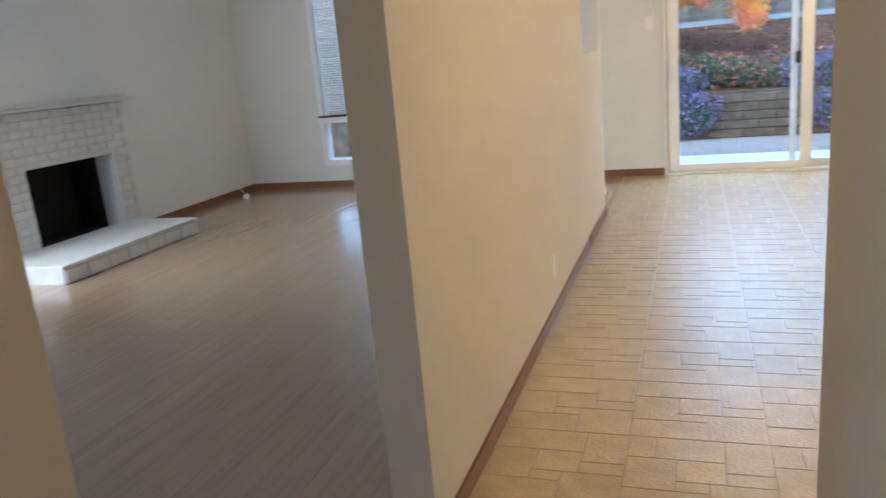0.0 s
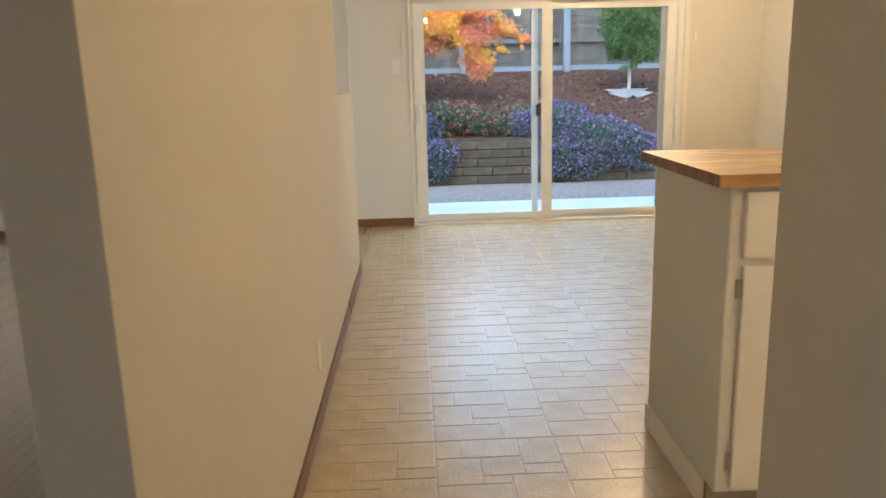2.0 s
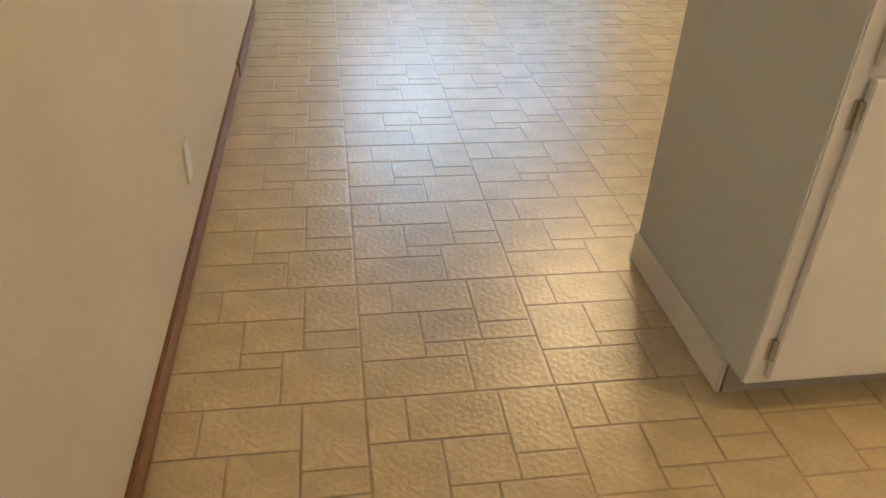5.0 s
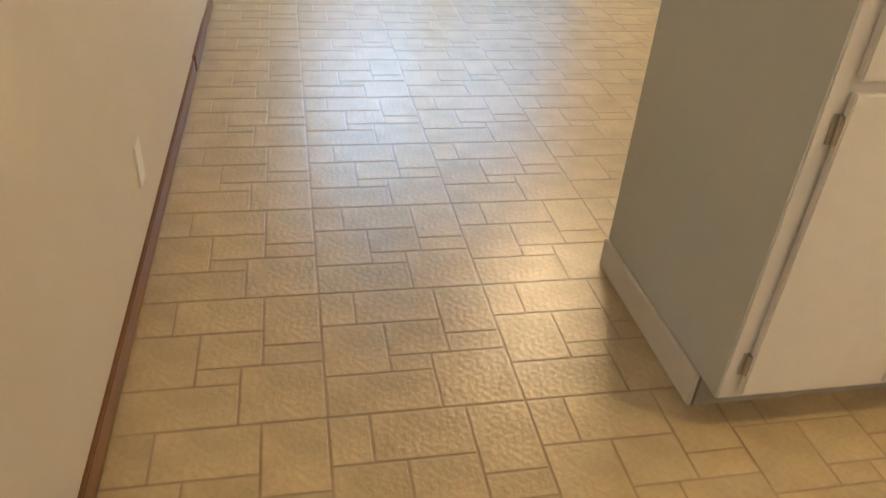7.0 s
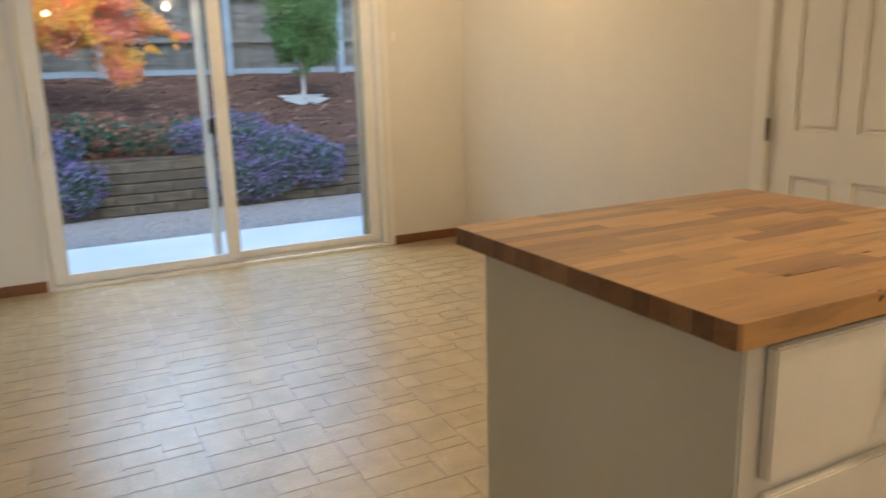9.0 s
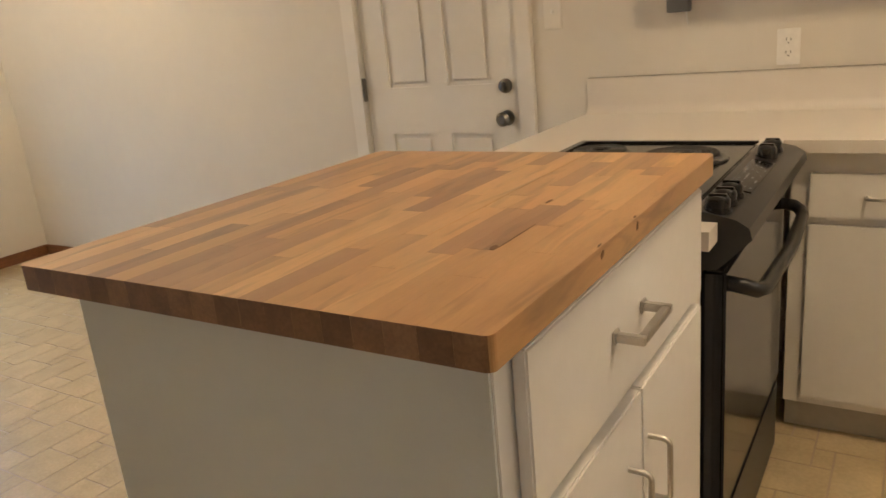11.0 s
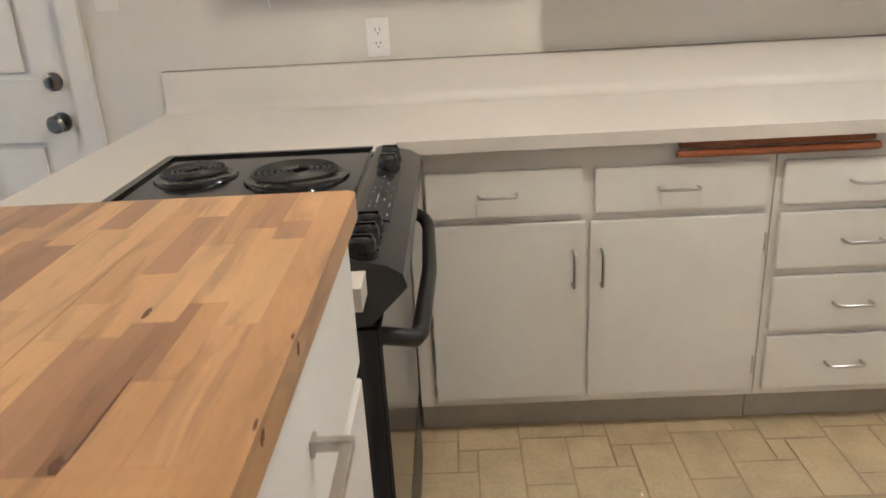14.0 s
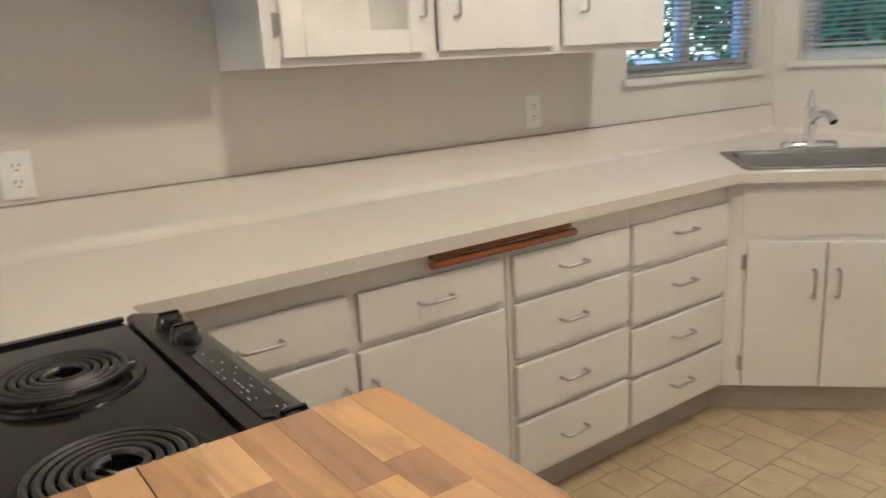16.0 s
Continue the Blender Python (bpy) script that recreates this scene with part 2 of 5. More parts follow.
def glassy():
    m = bpy.data.materials.new("window_glass")
    m.use_nodes = True
    b = m.node_tree.nodes["Principled BSDF"]
    b.inputs["Transmission Weight"].default_value, b.inputs["Roughness"].default_value, b.inputs["IOR"].default_value = 1.0, 0.0, 1.45
    b.inputs["Base Color"].default_value = (0.96, 0.98, 0.98, 1)
    return m


def translucent(m, share=0.5):
    """Light that passes through thin leaves."""
    nt = m.node_tree
    b = nt.nodes["Principled BSDF"]
    t = nt.nodes.new("ShaderNodeBsdfTranslucent")
    x = nt.nodes.new("ShaderNodeMixShader")
    x.inputs[0].default_value = share
    nt.links.new(b.inputs["Base Color"].links[0].from_socket, t.inputs["Color"])
    nt.links.new(b.outputs[0], x.inputs[1])
    nt.links.new(t.outputs[0], x.inputs[2])
    nt.links.new(x.outputs[0], nt.nodes["Material Output"].inputs["Surface"])


for leaf in (GREEN, MAPLE, MAPLEY, MAPLER, SHRUB, PURPLE, PINK):
    translucent(leaf)
GLASS = glassy()

# ---- builders ----


def box(bm, x0, x1, y0, y1, z0, z1, m=None):
    vs = [bm.verts.new((x, y, z)) for x in (x0, x1) for y in (y0, y1) for z in (z0, z1)]
    if m is not None:
        for v in vs:
            v.co = m @ v.co
    for f in ((0, 1, 3, 2), (4, 6, 7, 5), (0, 4, 5, 1), (2, 3, 7, 6), (0, 2, 6, 4), (1, 5, 7, 3)):
        bm.faces.new([vs[i] for i in f])
    return vs


def tube(bm, pts, r, seg=8, cap=True):
    """A round bar along points; r is one radius or one for each point."""
    pts = [Vector(p) for p in pts]
    rs = r if isinstance(r, (list, tuple)) else [r] * len(pts)
    rings, side = [], None
    for i, p in enumerate(pts):
        d = (pts[min(i + 1, len(pts) - 1)] - pts[max(i - 1, 0)]).normalized()
        if side is None:
            side = d.orthogonal().normalized()
        side = (side - d * side.dot(d)).normalized()
        up = d.cross(side)
        rings.append([bm.verts.new(p + (side * math.cos(a) + up * math.sin(a)) * rs[i]) for a in (2 * math.pi * k / seg for k in range(seg))])
    for a, b in zip(rings, rings[1:]):
        for k in range(seg):
            bm.faces.new((a[k], a[(k + 1) % seg], b[(k + 1) % seg], b[k]))
    if cap:
        bm.faces.new(rings[0][::-1])
        bm.faces.new(rings[-1])


def disc(bm, c, n, r, h, seg=24, r2=None):
    """A short round piece from c along n."""
    n = Vector(n).normalized()
    tube(bm, [Vector(c), Vector(c) + n * h], [r, r2 if r2 is not None else r], seg)


def bevel(bm, w, seg=2):
    bmesh.ops.recalc_face_normals(bm, faces=bm.faces[:])
    sharp = [e for e in bm.edges if len(e.link_faces) == 2 and e.calc_face_angle() > 0.6]
    bmesh.ops.bevel(bm, geom=sharp, offset=w, segments=seg, affect="EDGES", clamp_overlap=True)


def part(name, bm, material, parent=None, label="", smooth=False, kind=""):
    me = bpy.data.meshes.new(name)
    bmesh.ops.recalc_face_normals(bm, faces=bm.faces[:])
    bm.to_mesh(me)
    bm.free()
    me.materials.append(material)
    if smooth:
        for p in me.polygons:
            p.use_smooth = True
        me.set_sharp_from_angle(angle=0.7)
    ob = new(name, me)
    if parent:
        ob.parent = parent
        ob.matrix_parent_inverse = parent.matrix_world.inverted()
    return tagged(ob, label, kind=kind)


def slab(name, dims, material, parent=None, label="", bev=0.0, kind=""):
    bm = bmesh.new()
    for d in (dims if isinstance(dims[0], (tuple, list)) else [dims]):
        box(bm, *d)
    if bev:
        bevel(bm, bev)
    return part(name, bm, material, parent, label, kind=kind)


def thing(name, at, label, category, group=""):
    e = new(name)
    e.empty_display_size = 0.1
    e.matrix_world = Matrix.Translation(at)
    bpy.context.view_layer.update()
    return tagged(e, label, category, group)


def wall(name, axis, p0, p1, a0, a1, z0, z1, holes, material):
    """A wall p0..p1 thick along axis, a0..a1 long, with holes (a0, a1, z0, z1) cut through it."""
    bm = bmesh.new()
    cuts = sorted({a0, a1, *[h[0] for h in holes], *[h[1] for h in holes]})
    for u, v in zip(cuts, cuts[1:]):
        mid = (u + v) / 2
        spans = sorted((h[2], h[3]) for h in holes if h[0] < mid < h[1])
        z = z0
        for lo, hi in [*spans, (z1, z1)]:
            if lo > z + 1e-5:
                if axis == "x":
                    box(bm, p0, p1, u, v, z, lo)
                else:
                    box(bm, u, v, p0, p1, z, lo)
            z = max(z, hi)
    bmesh.ops.remove_doubles(bm, verts=bm.verts[:], dist=1e-5)
    seen = {}
    for f in bm.faces[:]:
        key = tuple(round(c, 4) for c in f.calc_center_median())
        seen.setdefault(key, []).append(f)
    dead = [f for fs in seen.values() if len(fs) > 1 for f in fs]
    bmesh.ops.delete(bm, geom=dead, context="FACES_ONLY")
    return tagged(part(name, bm, material), kind="structure")


H = 2.42
XR, YF, YB = 3.42, 8.0, 0.2

# ---- structure ----
wall("wall_partition", "x", -0.12, 0.0, -1.6, 6.39, 0, H, [(1.31, 2.35, -1, 2.06), (5.44, 6.27, 1.197, 2.06)], WALL)
wall("wall_hall", "x", 0.9, 1.02, -1.6, 2.42, 0, H, [], WALL)
# The opening here is unseen, added to let cool daylight in.
wall("wall_hall_end", "y", -1.72, -1.6, -4.2, 3.56, 0, H, [(-3.9, -2.7, 0.6, 2.2)], WALL)
wall("wall_far", "y", YF, YF + 0.16, -4.2, 3.56, 0, H, [(0.40, 2.74, -1, 1.94), (-3.135, -0.65, 0.231, 2.3)], WALL)
wall("wall_door_side", "x", XR, XR + 0.14, YB - 0.14, YF, 0, H, [(4.365, 5.125, -1, 2.04), (0.335, 1.24, 1.175, 2.05)], WALL)
wall("wall_sink_side", "y", YB - 0.14, YB, 1.02, XR, 0, H, [(1.85, 3.31, 1.2, 2.05)], WALL)
# The first opening is unseen, added to pass the cool living-room fill.
wall("wall_fireplace", "x", -4.2, -4.05, -1.6, YF, 0, H, [(2.3, 3.95, 0.3, 2.25), (5.0, 5.89, 0.085, 0.715)], COOLWALL)
slab("ceiling", (-4.2, 3.56, -1.72, 8.16, H, H + 0.1), CEIL, kind="structure")
slab("floor", (-0.01, 3.56, -1.72, 8.16, -0.05, -0.0012), GROUT, kind="structure")
slab("floor_subfloor", (-4.2, -0.012, -1.72, 8.16, -0.05, -0.014), DARK, kind="structure")
slab("floor_edge_strip", (-0.03, 0.0, 6.4, 7.995, -0.004, 0.006), OAK, kind="structure", bev=0.002)


def baseboard(dims):
    slab("baseboard", dims, BASEB, kind="structure", bev=0.003)


baseboard((0.0, 0.011, 2.36, 5.4, 0, 0.062))
baseboard((0.0, 0.011, 5.95, 6.385, 0, 0.062))
baseboard((-4.04, 0.373, YF - 0.012, YF, 0, 0.07))
baseboard((2.786, XR - 0.012, YF - 0.012, YF, 0, 0.07))
baseboard((XR - 0.012, XR, 5.2, YF, 0, 0.07))
baseboard((-4.05, -4.038, 6.04, YF - 0.012, 0, 0.07))
baseboard((-0.132, -0.12, 2.36, 6.39, 0, 0.07))
slab("vent_grille", (0.0, 0.014, 5.42, 5.93, 0.004, 0.07), BASEB, kind="structure", bev=0.002)

# ground outside
slab("patio_slab", (-6, 9, 8.16, 9.83, -0.3, -0.1), CONCRETE, kind="structure", bev=0.01)
slab("gravel_ground", (-40, 60, 9.835, 11.5, -0.4, -0.125), GRAVEL, kind="structure")
bm = bmesh.new()
NX, NY = 60, 24
grid = []
for j in range(NY + 1):
    y = 11.6 + 4.5 * j / NY if j < NY else 16.4
    row = []
    for i in range(NX + 1):
        x = -8 + 22 * i / NX
        z = 0.46 + (y - 11.6) * 0.2 + 0.035 * noise.noise(Vector((x * 1.7, y * 1.7, 0)))
        row.append(bm.verts.new((x, y, z)))
    grid.append(row)
for j in range(NY):
    for i in range(NX):
        bm.faces.new((grid[j][i], grid[j][i + 1], grid[j + 1][i + 1], grid[j + 1][i]))
part("mulch_bank_ground", bm, MULCH, kind="structure")
bm = bmesh.new()
rows = [(16.35, 1.3), (24, 2.0), (60, 3), (400, 4)]
vs = [[bm.verts.new((x, y, z)) for x in (-300, 300)] for y, z in rows]
for a, b in zip(vs, vs[1:]):
    bm.faces.new((a[0], a[1], b[1], b[0]))
part("ground", bm, MULCH, kind="structure")

# ---- sliding door ----
GX0, GX1, GZ1 = 0.40, 2.74, 1.94
slab("door_casing", [(0.374, 0.3995, YF - 0.02, YF - 0.001, 0, 1.99), (GX1, 2.785, YF - 0.02, YF - 0.001, 0, 1.99), (0.40, GX1 - 0.001, YF - 0.02, YF - 0.001, GZ1, 1.99)], TRIM, kind="structure", bev=0.003)
slider = thing("sliding_glass_door", (1.55, YF, 0), "two-panel white vinyl sliding patio door with clear glass, closed", "door")
slab("door_frame", [(GX0 + 0.001, 0.411, YF, YF + 0.13, 0, GZ1 - 0.001), (2.695, GX1 - 0.001, YF, YF + 0.13, 0, GZ1 - 0.001), (0.411, 2.695, YF, YF + 0.13, GZ1 - 0.05, GZ1 - 0.001)], VINYLW, slider, bev=0.003)
slab("track_sill", [(GX0 + 0.001, GX1 - 0.001, YF - 0.03, YF + 0.135, -0.003, 0.022), (0.41, 2.69, YF + 0.018, YF + 0.026, 0.023, 0.038), (0.41, 2.69, YF + 0.066, YF + 0.074, 0.023, 0.038)], TRIM, slider, "painted threshold with raised tracks", bev=0.002)

# Dark strip laid in for the shade inside the open track.
slab("track_shade_strip", (1.605, 2.69, YF + 0.030, YF + 0.052, 0.0225, 0.030), DARK, slider, "dark strip painting the shade in the open track")


def panel(name, x0, x1, y, wl, wr, material, label):
    p = new(name)
    p.parent = slider
    p.matrix_parent_inverse = slider.matrix_world.inverted()
    tagged(p, label)
    z0, z1 = 0.04, GZ1 - 0.052
    slab("panel_frame", [(x0, x0 + wl, y, y + 0.035, z0, z1), (x1 - wr, x1, y, y + 0.035, z0, z1), (x0 + wl, x1 - wr, y, y + 0.035, z0, z0 + 0.05), (x0 + wl, x1 - wr, y, y + 0.035, z1 - 0.06, z1)], material, p, bev=0.002)
    g = slab("pane", (x0 + wl - 0.004, x1 - wr + 0.004, y + 0.014, y + 0.02, z0 + 0.046, z1 - 0.056), GLASS, p)
    g.visible_shadow = False
    return p


left = panel("sliding_panel", 0.412, 1.600, YF + 0.004, 0.095, 0.085, VINYLW, "inner sliding panel")
panel("fixed_panel", 1.53, 2.692, YF + 0.055, 0.085, 0.075, VINYLW, "outer fixed panel")
bm = bmesh.new()
tube(bm, [(0.462, YF + 0.006, 1.03), (0.462, YF - 0.03, 1.02), (0.462, YF - 0.042, 0.99), (0.462, YF - 0.042, 0.92), (0.462, YF - 0.03, 0.89), (0.462, YF + 0.006, 0.88)], 0.013, 8)
box(bm, 0.44, 0.484, YF - 0.003, YF + 0.006, 0.86, 1.05)
part("pull_handle", bm, PLASTIC, slider, "white plastic pull handle", smooth=True)
slab("meeting_latch", (1.472, 1.5125, YF + 0.041, YF + 0.075, 0.93, 1.03), BLACKP, slider, "small black latch", bev=0.004)
slab("screen_frame", (1.44, 1.495, YF + 0.096, YF + 0.115, 0.04, GZ1 - 0.052), ALU, slider, "pale inner insect screen stile", bev=0.002)
# This stile's shade is painted by the darker grey.
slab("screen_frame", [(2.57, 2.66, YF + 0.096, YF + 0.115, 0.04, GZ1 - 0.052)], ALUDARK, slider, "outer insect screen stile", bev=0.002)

rail = thing("blind_headrail", (1.55, YF - 0.04, 1.97), "grey folded window blind stack hung above the sliding door", "blind")
slab("headrail", (0.30, 2.88, YF - 0.075, YF - 0.025, 1.972, 2.02), BLIND, rail, bev=0.003)
for i in range(6):
    slab("slat", (0.31, 2.87, YF - 0.072, YF - 0.028, 1.93 + i * 0.006, 1.933 + i * 0.006), BLIND, rail)
for x in (0.6, 1.05, 1.55, 2.05, 2.5):
    slab("bracket_clip", (x, x + 0.02, YF - 0.078, YF - 0.021, 1.923, 1.9285), TRIM, rail)

# ---- island with the butcher block ----


def facing(origin, yaw):
    """Local x along the front, local y out of it, local z up."""
    return Matrix.Translation(origin) @ Matrix.Rotation(radians(yaw), 4, "Z")


def xf(bm, m):
    bmesh.ops.transform(bm, matrix=m, verts=bm.verts[:])
    return bm


def fslab(name, m, dims, material, parent, label="", bev=0.0):
    bm = bmesh.new()
    for d in (dims if isinstance(dims[0], (tuple, list)) else [dims]):
        box(bm, *d)
    if bev:
        bevel(bm, bev)
    return part(name, xf(bm, m), material, parent, label)


def pull(parent, m, u, z, upright=False, length=0.096, r=0.0042, out=0.03, square=False, label="brushed steel bar pull"):
    bm = bmesh.new()
    h = length / 2
    if square:
        pts = [(-h, 0.0), (-h, out), (h, out), (h, 0.0)]
        box(bm, -h - r, -h + r, 0, out + r, -r, r)
        box(bm, h - r, h + r, 0, out + r, -r, r)
        box(bm, -h + r, h - r, out - r, out + r, -r, r)
        for s in (-h, h):
            box(bm, s - 1.7 * r, s + 1.7 * r, 0, 0.004, -1.6 * r, 1.6 * r)
        bevel(bm, 0.0012)
    else:
        c = 0.008
        tube(bm, [(-h, 0, 0), (-h, out - c, 0), (-h + c * 0.4, out - c * 0.3, 0), (-h + c, out, 0), (h - c, out, 0), (h - c * 0.4, out - c * 0.3, 0), (h, out - c, 0), (h, 0, 0)], r, 8)
    if upright:
        bmesh.ops.rotate(bm, cent=(0, 0, 0), matrix=Matrix.Rotation(radians(90), 3, "Y"), verts=bm.verts[:])
    bmesh.ops.translate(bm, verts=bm.verts[:], vec=(u, 0.018, z))
    return part("pull", xf(bm, m), STEEL, parent, label, smooth=True)


def hinge(parent, m, u, z):
    bm = bmesh.new()
    box(bm, u - 0.012, u + 0.002, 0.0005, 0.004, z - 0.027, z + 0.027)
    tube(bm, [(u, 0.008, z - 0.025), (u, 0.008, z + 0.025)], 0.005, 8)
    disc(bm, (u - 0.008, 0.004, z - 0.015), (0, 1, 0), 0.0025, 0.001, 8)
    disc(bm, (u - 0.008, 0.004, z + 0.015), (0, 1, 0), 0.0025, 0.001, 8)
    part("hinge", xf(bm, m), STEEL, parent, "small exposed steel hinge")


def front(parent, m, name, u0, u1, z0, z1, pulls=(), label="", **kw):
    """A slab door or drawer front, 18 mm proud of the face, with its pulls as parts."""
    d = fslab(name, m, (u0, u1, 0.001, 0.018, z0, z1), CAB, parent, label, bev=0.0025)
    for u, z, up in pulls:
        pull(d, m, u, z, up, **kw)
    return d


island = thing("island_cabinet", (1.57, 3.62, 0), "white-painted island base cabinet with one wide drawer over two slab doors", "cabinet")
mi = Matrix(((1, 0, 0, 1.225), (0, -1, 0, 3.325), (0, 0, 1, 0), (0, 0, 0, 1)))
slab("body", [(1.225, 1.93, 3.325, 3.935, 0.085, 0.9705)], CAB, island, "cream-white painted carcass", bev=0.001)
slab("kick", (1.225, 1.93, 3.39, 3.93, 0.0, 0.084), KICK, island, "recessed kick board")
slab("side_panel", (1.2205, 1.2245, 3.327, 3.935, 0.086, 0.9695), SIDE, island, "plain grey side panel, shade and daylight tint in its colour")
slab("base_skirt", [(1.208, 1.2203, 3.39, 3.935, 0.0, 0.088)], TRIM, island, "painted skirting along the side", bev=0.003)
dr = fslab("drawer", mi, (0.033, 0.69, 0.001, 0.018, 0.777, 0.955), CAB, island, "wide slab drawer front", bev=0.0025)
pull(dr, mi, 0.318, 0.872, square=True, length=0.106, r=0.0055, out=0.033, label="square brushed steel pull")
d1 = front(island, mi, "door", 0.036, 0.362, 0.108, 0.755, [(0.303, 0.62, True)], "painted slab door")
d2 = front(island, mi, "door", 0.366, 0.69, 0.108, 0.755, [(0.390, 0.622, True)], "painted slab door")
for z in (0.69, 0.18):
    hinge(island, mi, 0.034, z)

# ---- range ----
rng = thing("kitchen_range", (2.35, 3.6, 0), "black enamel slide-in electric range with coil burners and front controls", "range")
RX0, RX1, RZ = 2.005, 2.70, 0.888
slab("body", [(RX0, RX1, 3.335, 3.81, 0.03, RZ - 0.02)], BLACKP, rng, bev=0.002)
bm = bmesh.new()
box(bm, RX0 - 0.004, RX1 + 0.012, 3.352, 3.826, RZ - 0.018, RZ)
bevel(bm, 0.006, 3)
part("cooktop", bm, BLACK, rng, "glossy black enamel cooktop", smooth=True)
bm = bmesh.new()
for d in ((RX0 - 0.002, RX1 + 0.010, 3.806, 3.824, RZ, RZ + 0.006), (RX0 - 0.002, RX0 + 0.012, 3.354, 3.805, RZ, RZ + 0.006), (RX1 - 0.004, RX1 + 0.010, 3.354, 3.805, RZ, RZ + 0.006)):
    box(bm, *d)
part("cooktop_lip", bm, BLACK, rng, "raised lip round the cooktop")


def burner(cx, cy, r, turns):
    b = new("burner")
    b.parent = rng
    b.matrix_parent_inverse = rng.matrix_world.inverted()
    bm = bmesh.new()
    n = 40
    prof = [(r + 0.013, 0.0), (r + 0.011, 0.004), (r + 0.005, 0.005), (r - 0.004, 0.001), (0.02, 0.0005)]
    rings = [[bm.verts.new((cx + q * math.cos(2 * math.pi * k / n), cy + q * math.sin(2 * math.pi * k / n), RZ + h + 0.0005)) for k in range(n)] for q, h in prof]
    for a, c in zip(rings, rings[1:]):
        for k in range(n):
            bm.faces.new((a[k], a[(k + 1) % n], c[(k + 1) % n], c[k]))
    bm.faces.new(rings[-1])
    part("drip_pan", bm, BLACK, b, "round black drip pan", smooth=True)
    bm = bmesh.new()
    pts = []
    steps = int(turns * 28)
    for k in range(steps + 1):
        q = 0.022 + (r - 0.026) * k / steps
        a = 2 * math.pi * turns * k / steps
        pts.append((cx + q * math.cos(a), cy + q * math.sin(a), RZ + 0.014))
    tube(bm, pts, 0.0046, 6)
    part("coil", bm, COIL, b, "spiral heating coil", smooth=True)
    bm = bmesh.new()
    for a in (0.5, 2.6, 4.7):
        tube(bm, [(cx, cy, RZ + 0.006), (cx + r * math.cos(a), cy + r * math.sin(a), RZ + 0.006)], 0.002, 5)
    part("coil_support", bm, STEEL, b)


burner(2.52, 3.70, 0.072, 4.5)
burner(2.48, 3.485, 0.092, 5.5)
burner(2.17, 3.49, 0.092, 5.5)
burner(2.16, 3.70, 0.072, 4.5)
# control panel: a sloping wedge with a rolled front edge
bm = bmesh.new()
prof = [(3.347, RZ + 0.002), (3.335, RZ + 0.006), (3.27, RZ - 0.008), (3.248, RZ - 0.022), (3.243, RZ - 0.042), (3.262, RZ - 0.062), (3.30, RZ - 0.10), (3.347, RZ - 0.105)]
a = [bm.verts.new((RX0 - 0.004, y, z)) for y, z in prof]
b_ = [bm.verts.new((RX1 + 0.012, y, z)) for y, z in prof]
for k in range(len(prof)):
    q = (k + 1) % len(prof)
    bm.faces.new((a[k], a[q], b_[q], b_[k]))
bm.faces.new(a)
bm.faces.new(b_[::-1])
cp = part("control_panel", bm, PANELBLACK, rng, "sloping black control panel", smooth=True)
for kx, ky in ((2.60, 3.307), (2.525, 3.307), (2.14, 3.307), (2.085, 3.307), (2.03, 3.307)):
    bm = bmesh.new()
    c = Vector((kx, ky, RZ - 0.003))
    tube(bm, [c, c + Vector((0, 0, 0.008)), c + Vector((0, 0, 0.009)), c + Vector((0, -0.001, 0.024)), c + Vector((0, -0.001, 0.029)), c + Vector((0, -0.001, 0.031))], [0.0255, 0.0245, 0.022, 0.0205, 0.017, 0.010], 24)
    box(bm, kx - 0.004, kx + 0.004, ky - 0.017, ky + 0.015, RZ + 0.012, RZ + 0.0305)
    bevel(bm, 0.0015)
    part("knob", bm, BLACK, cp, "round glossy black knob", smooth=True)
slope = Matrix.Translation((2.325, 3.302, RZ + 0.0015)) @ Matrix.Rotation(radians(12.2), 4, "X")
fslab("display_panel", slope, (-0.14, 0.14, -0.024, 0.024, -0.002, 0.0008), BLACK, cp, "flat display strip")
bm = bmesh.new()
rr = random.Random(4)
for i in range(26):
    u = -0.13 + 0.26 * rr.random()
    v = rr.choice((-0.017, -0.006, 0.006, 0.016))
    box(bm, u, u + rr.uniform(0.003, 0.012), v - 0.0012, v + 0.0012, 0.001, 0.0014)
part("printed_marks", xf(bm, slope), MARK, cp, "small pale printed marks", kind="stuff")
slab("oven_door", (RX0 + 0.01, RX1 - 0.002, 3.288, 3.334, 0.265, 0.78), BLACK, rng, "black glass oven door", bev=0.006)
bm = bmesh.new()
hy, hz = 3.235, 0.735
tube(bm, [(2.05, 3.289, hz + 0.012), (2.05, 3.26, hz + 0.008), (2.06, 3.243, hz), (2.09, hy, hz - 0.004), (2.35, hy - 0.008, hz - 0.008), (2.60, hy, hz - 0.004), (2.64, 3.243, hz), (2.655, 3.26, hz + 0.008), (2.655, 3.289, hz + 0.012)], 0.0145, 12)
part("door_handle", bm, BLACKP, rng, "thick black bar handle", smooth=True)
slab("storage_drawer", (RX0 + 0.01, RX1 - 0.002, 3.29, 3.334, 0.05, 0.25), BLACKP, rng, "black lower drawer", bev=0.006)
for x in (RX0 + 0.04, RX1 - 0.04):
    bm = bmesh.new()
    disc(bm, (x, 3.36, 0), (0, 0, 1), 0.018, 0.03, 12)
    part("foot", bm, BLACKP, rng)

# ---- wall run of cabinets ----
CZ = 0.875
FX = 2.868
mf = Matrix(((0, -1, 0, FX), (-1, 0, 0, 3.30), (0, 0, 1, 0), (0, 0, 0, 1)))


def yy(y):
    return 3.30 - y


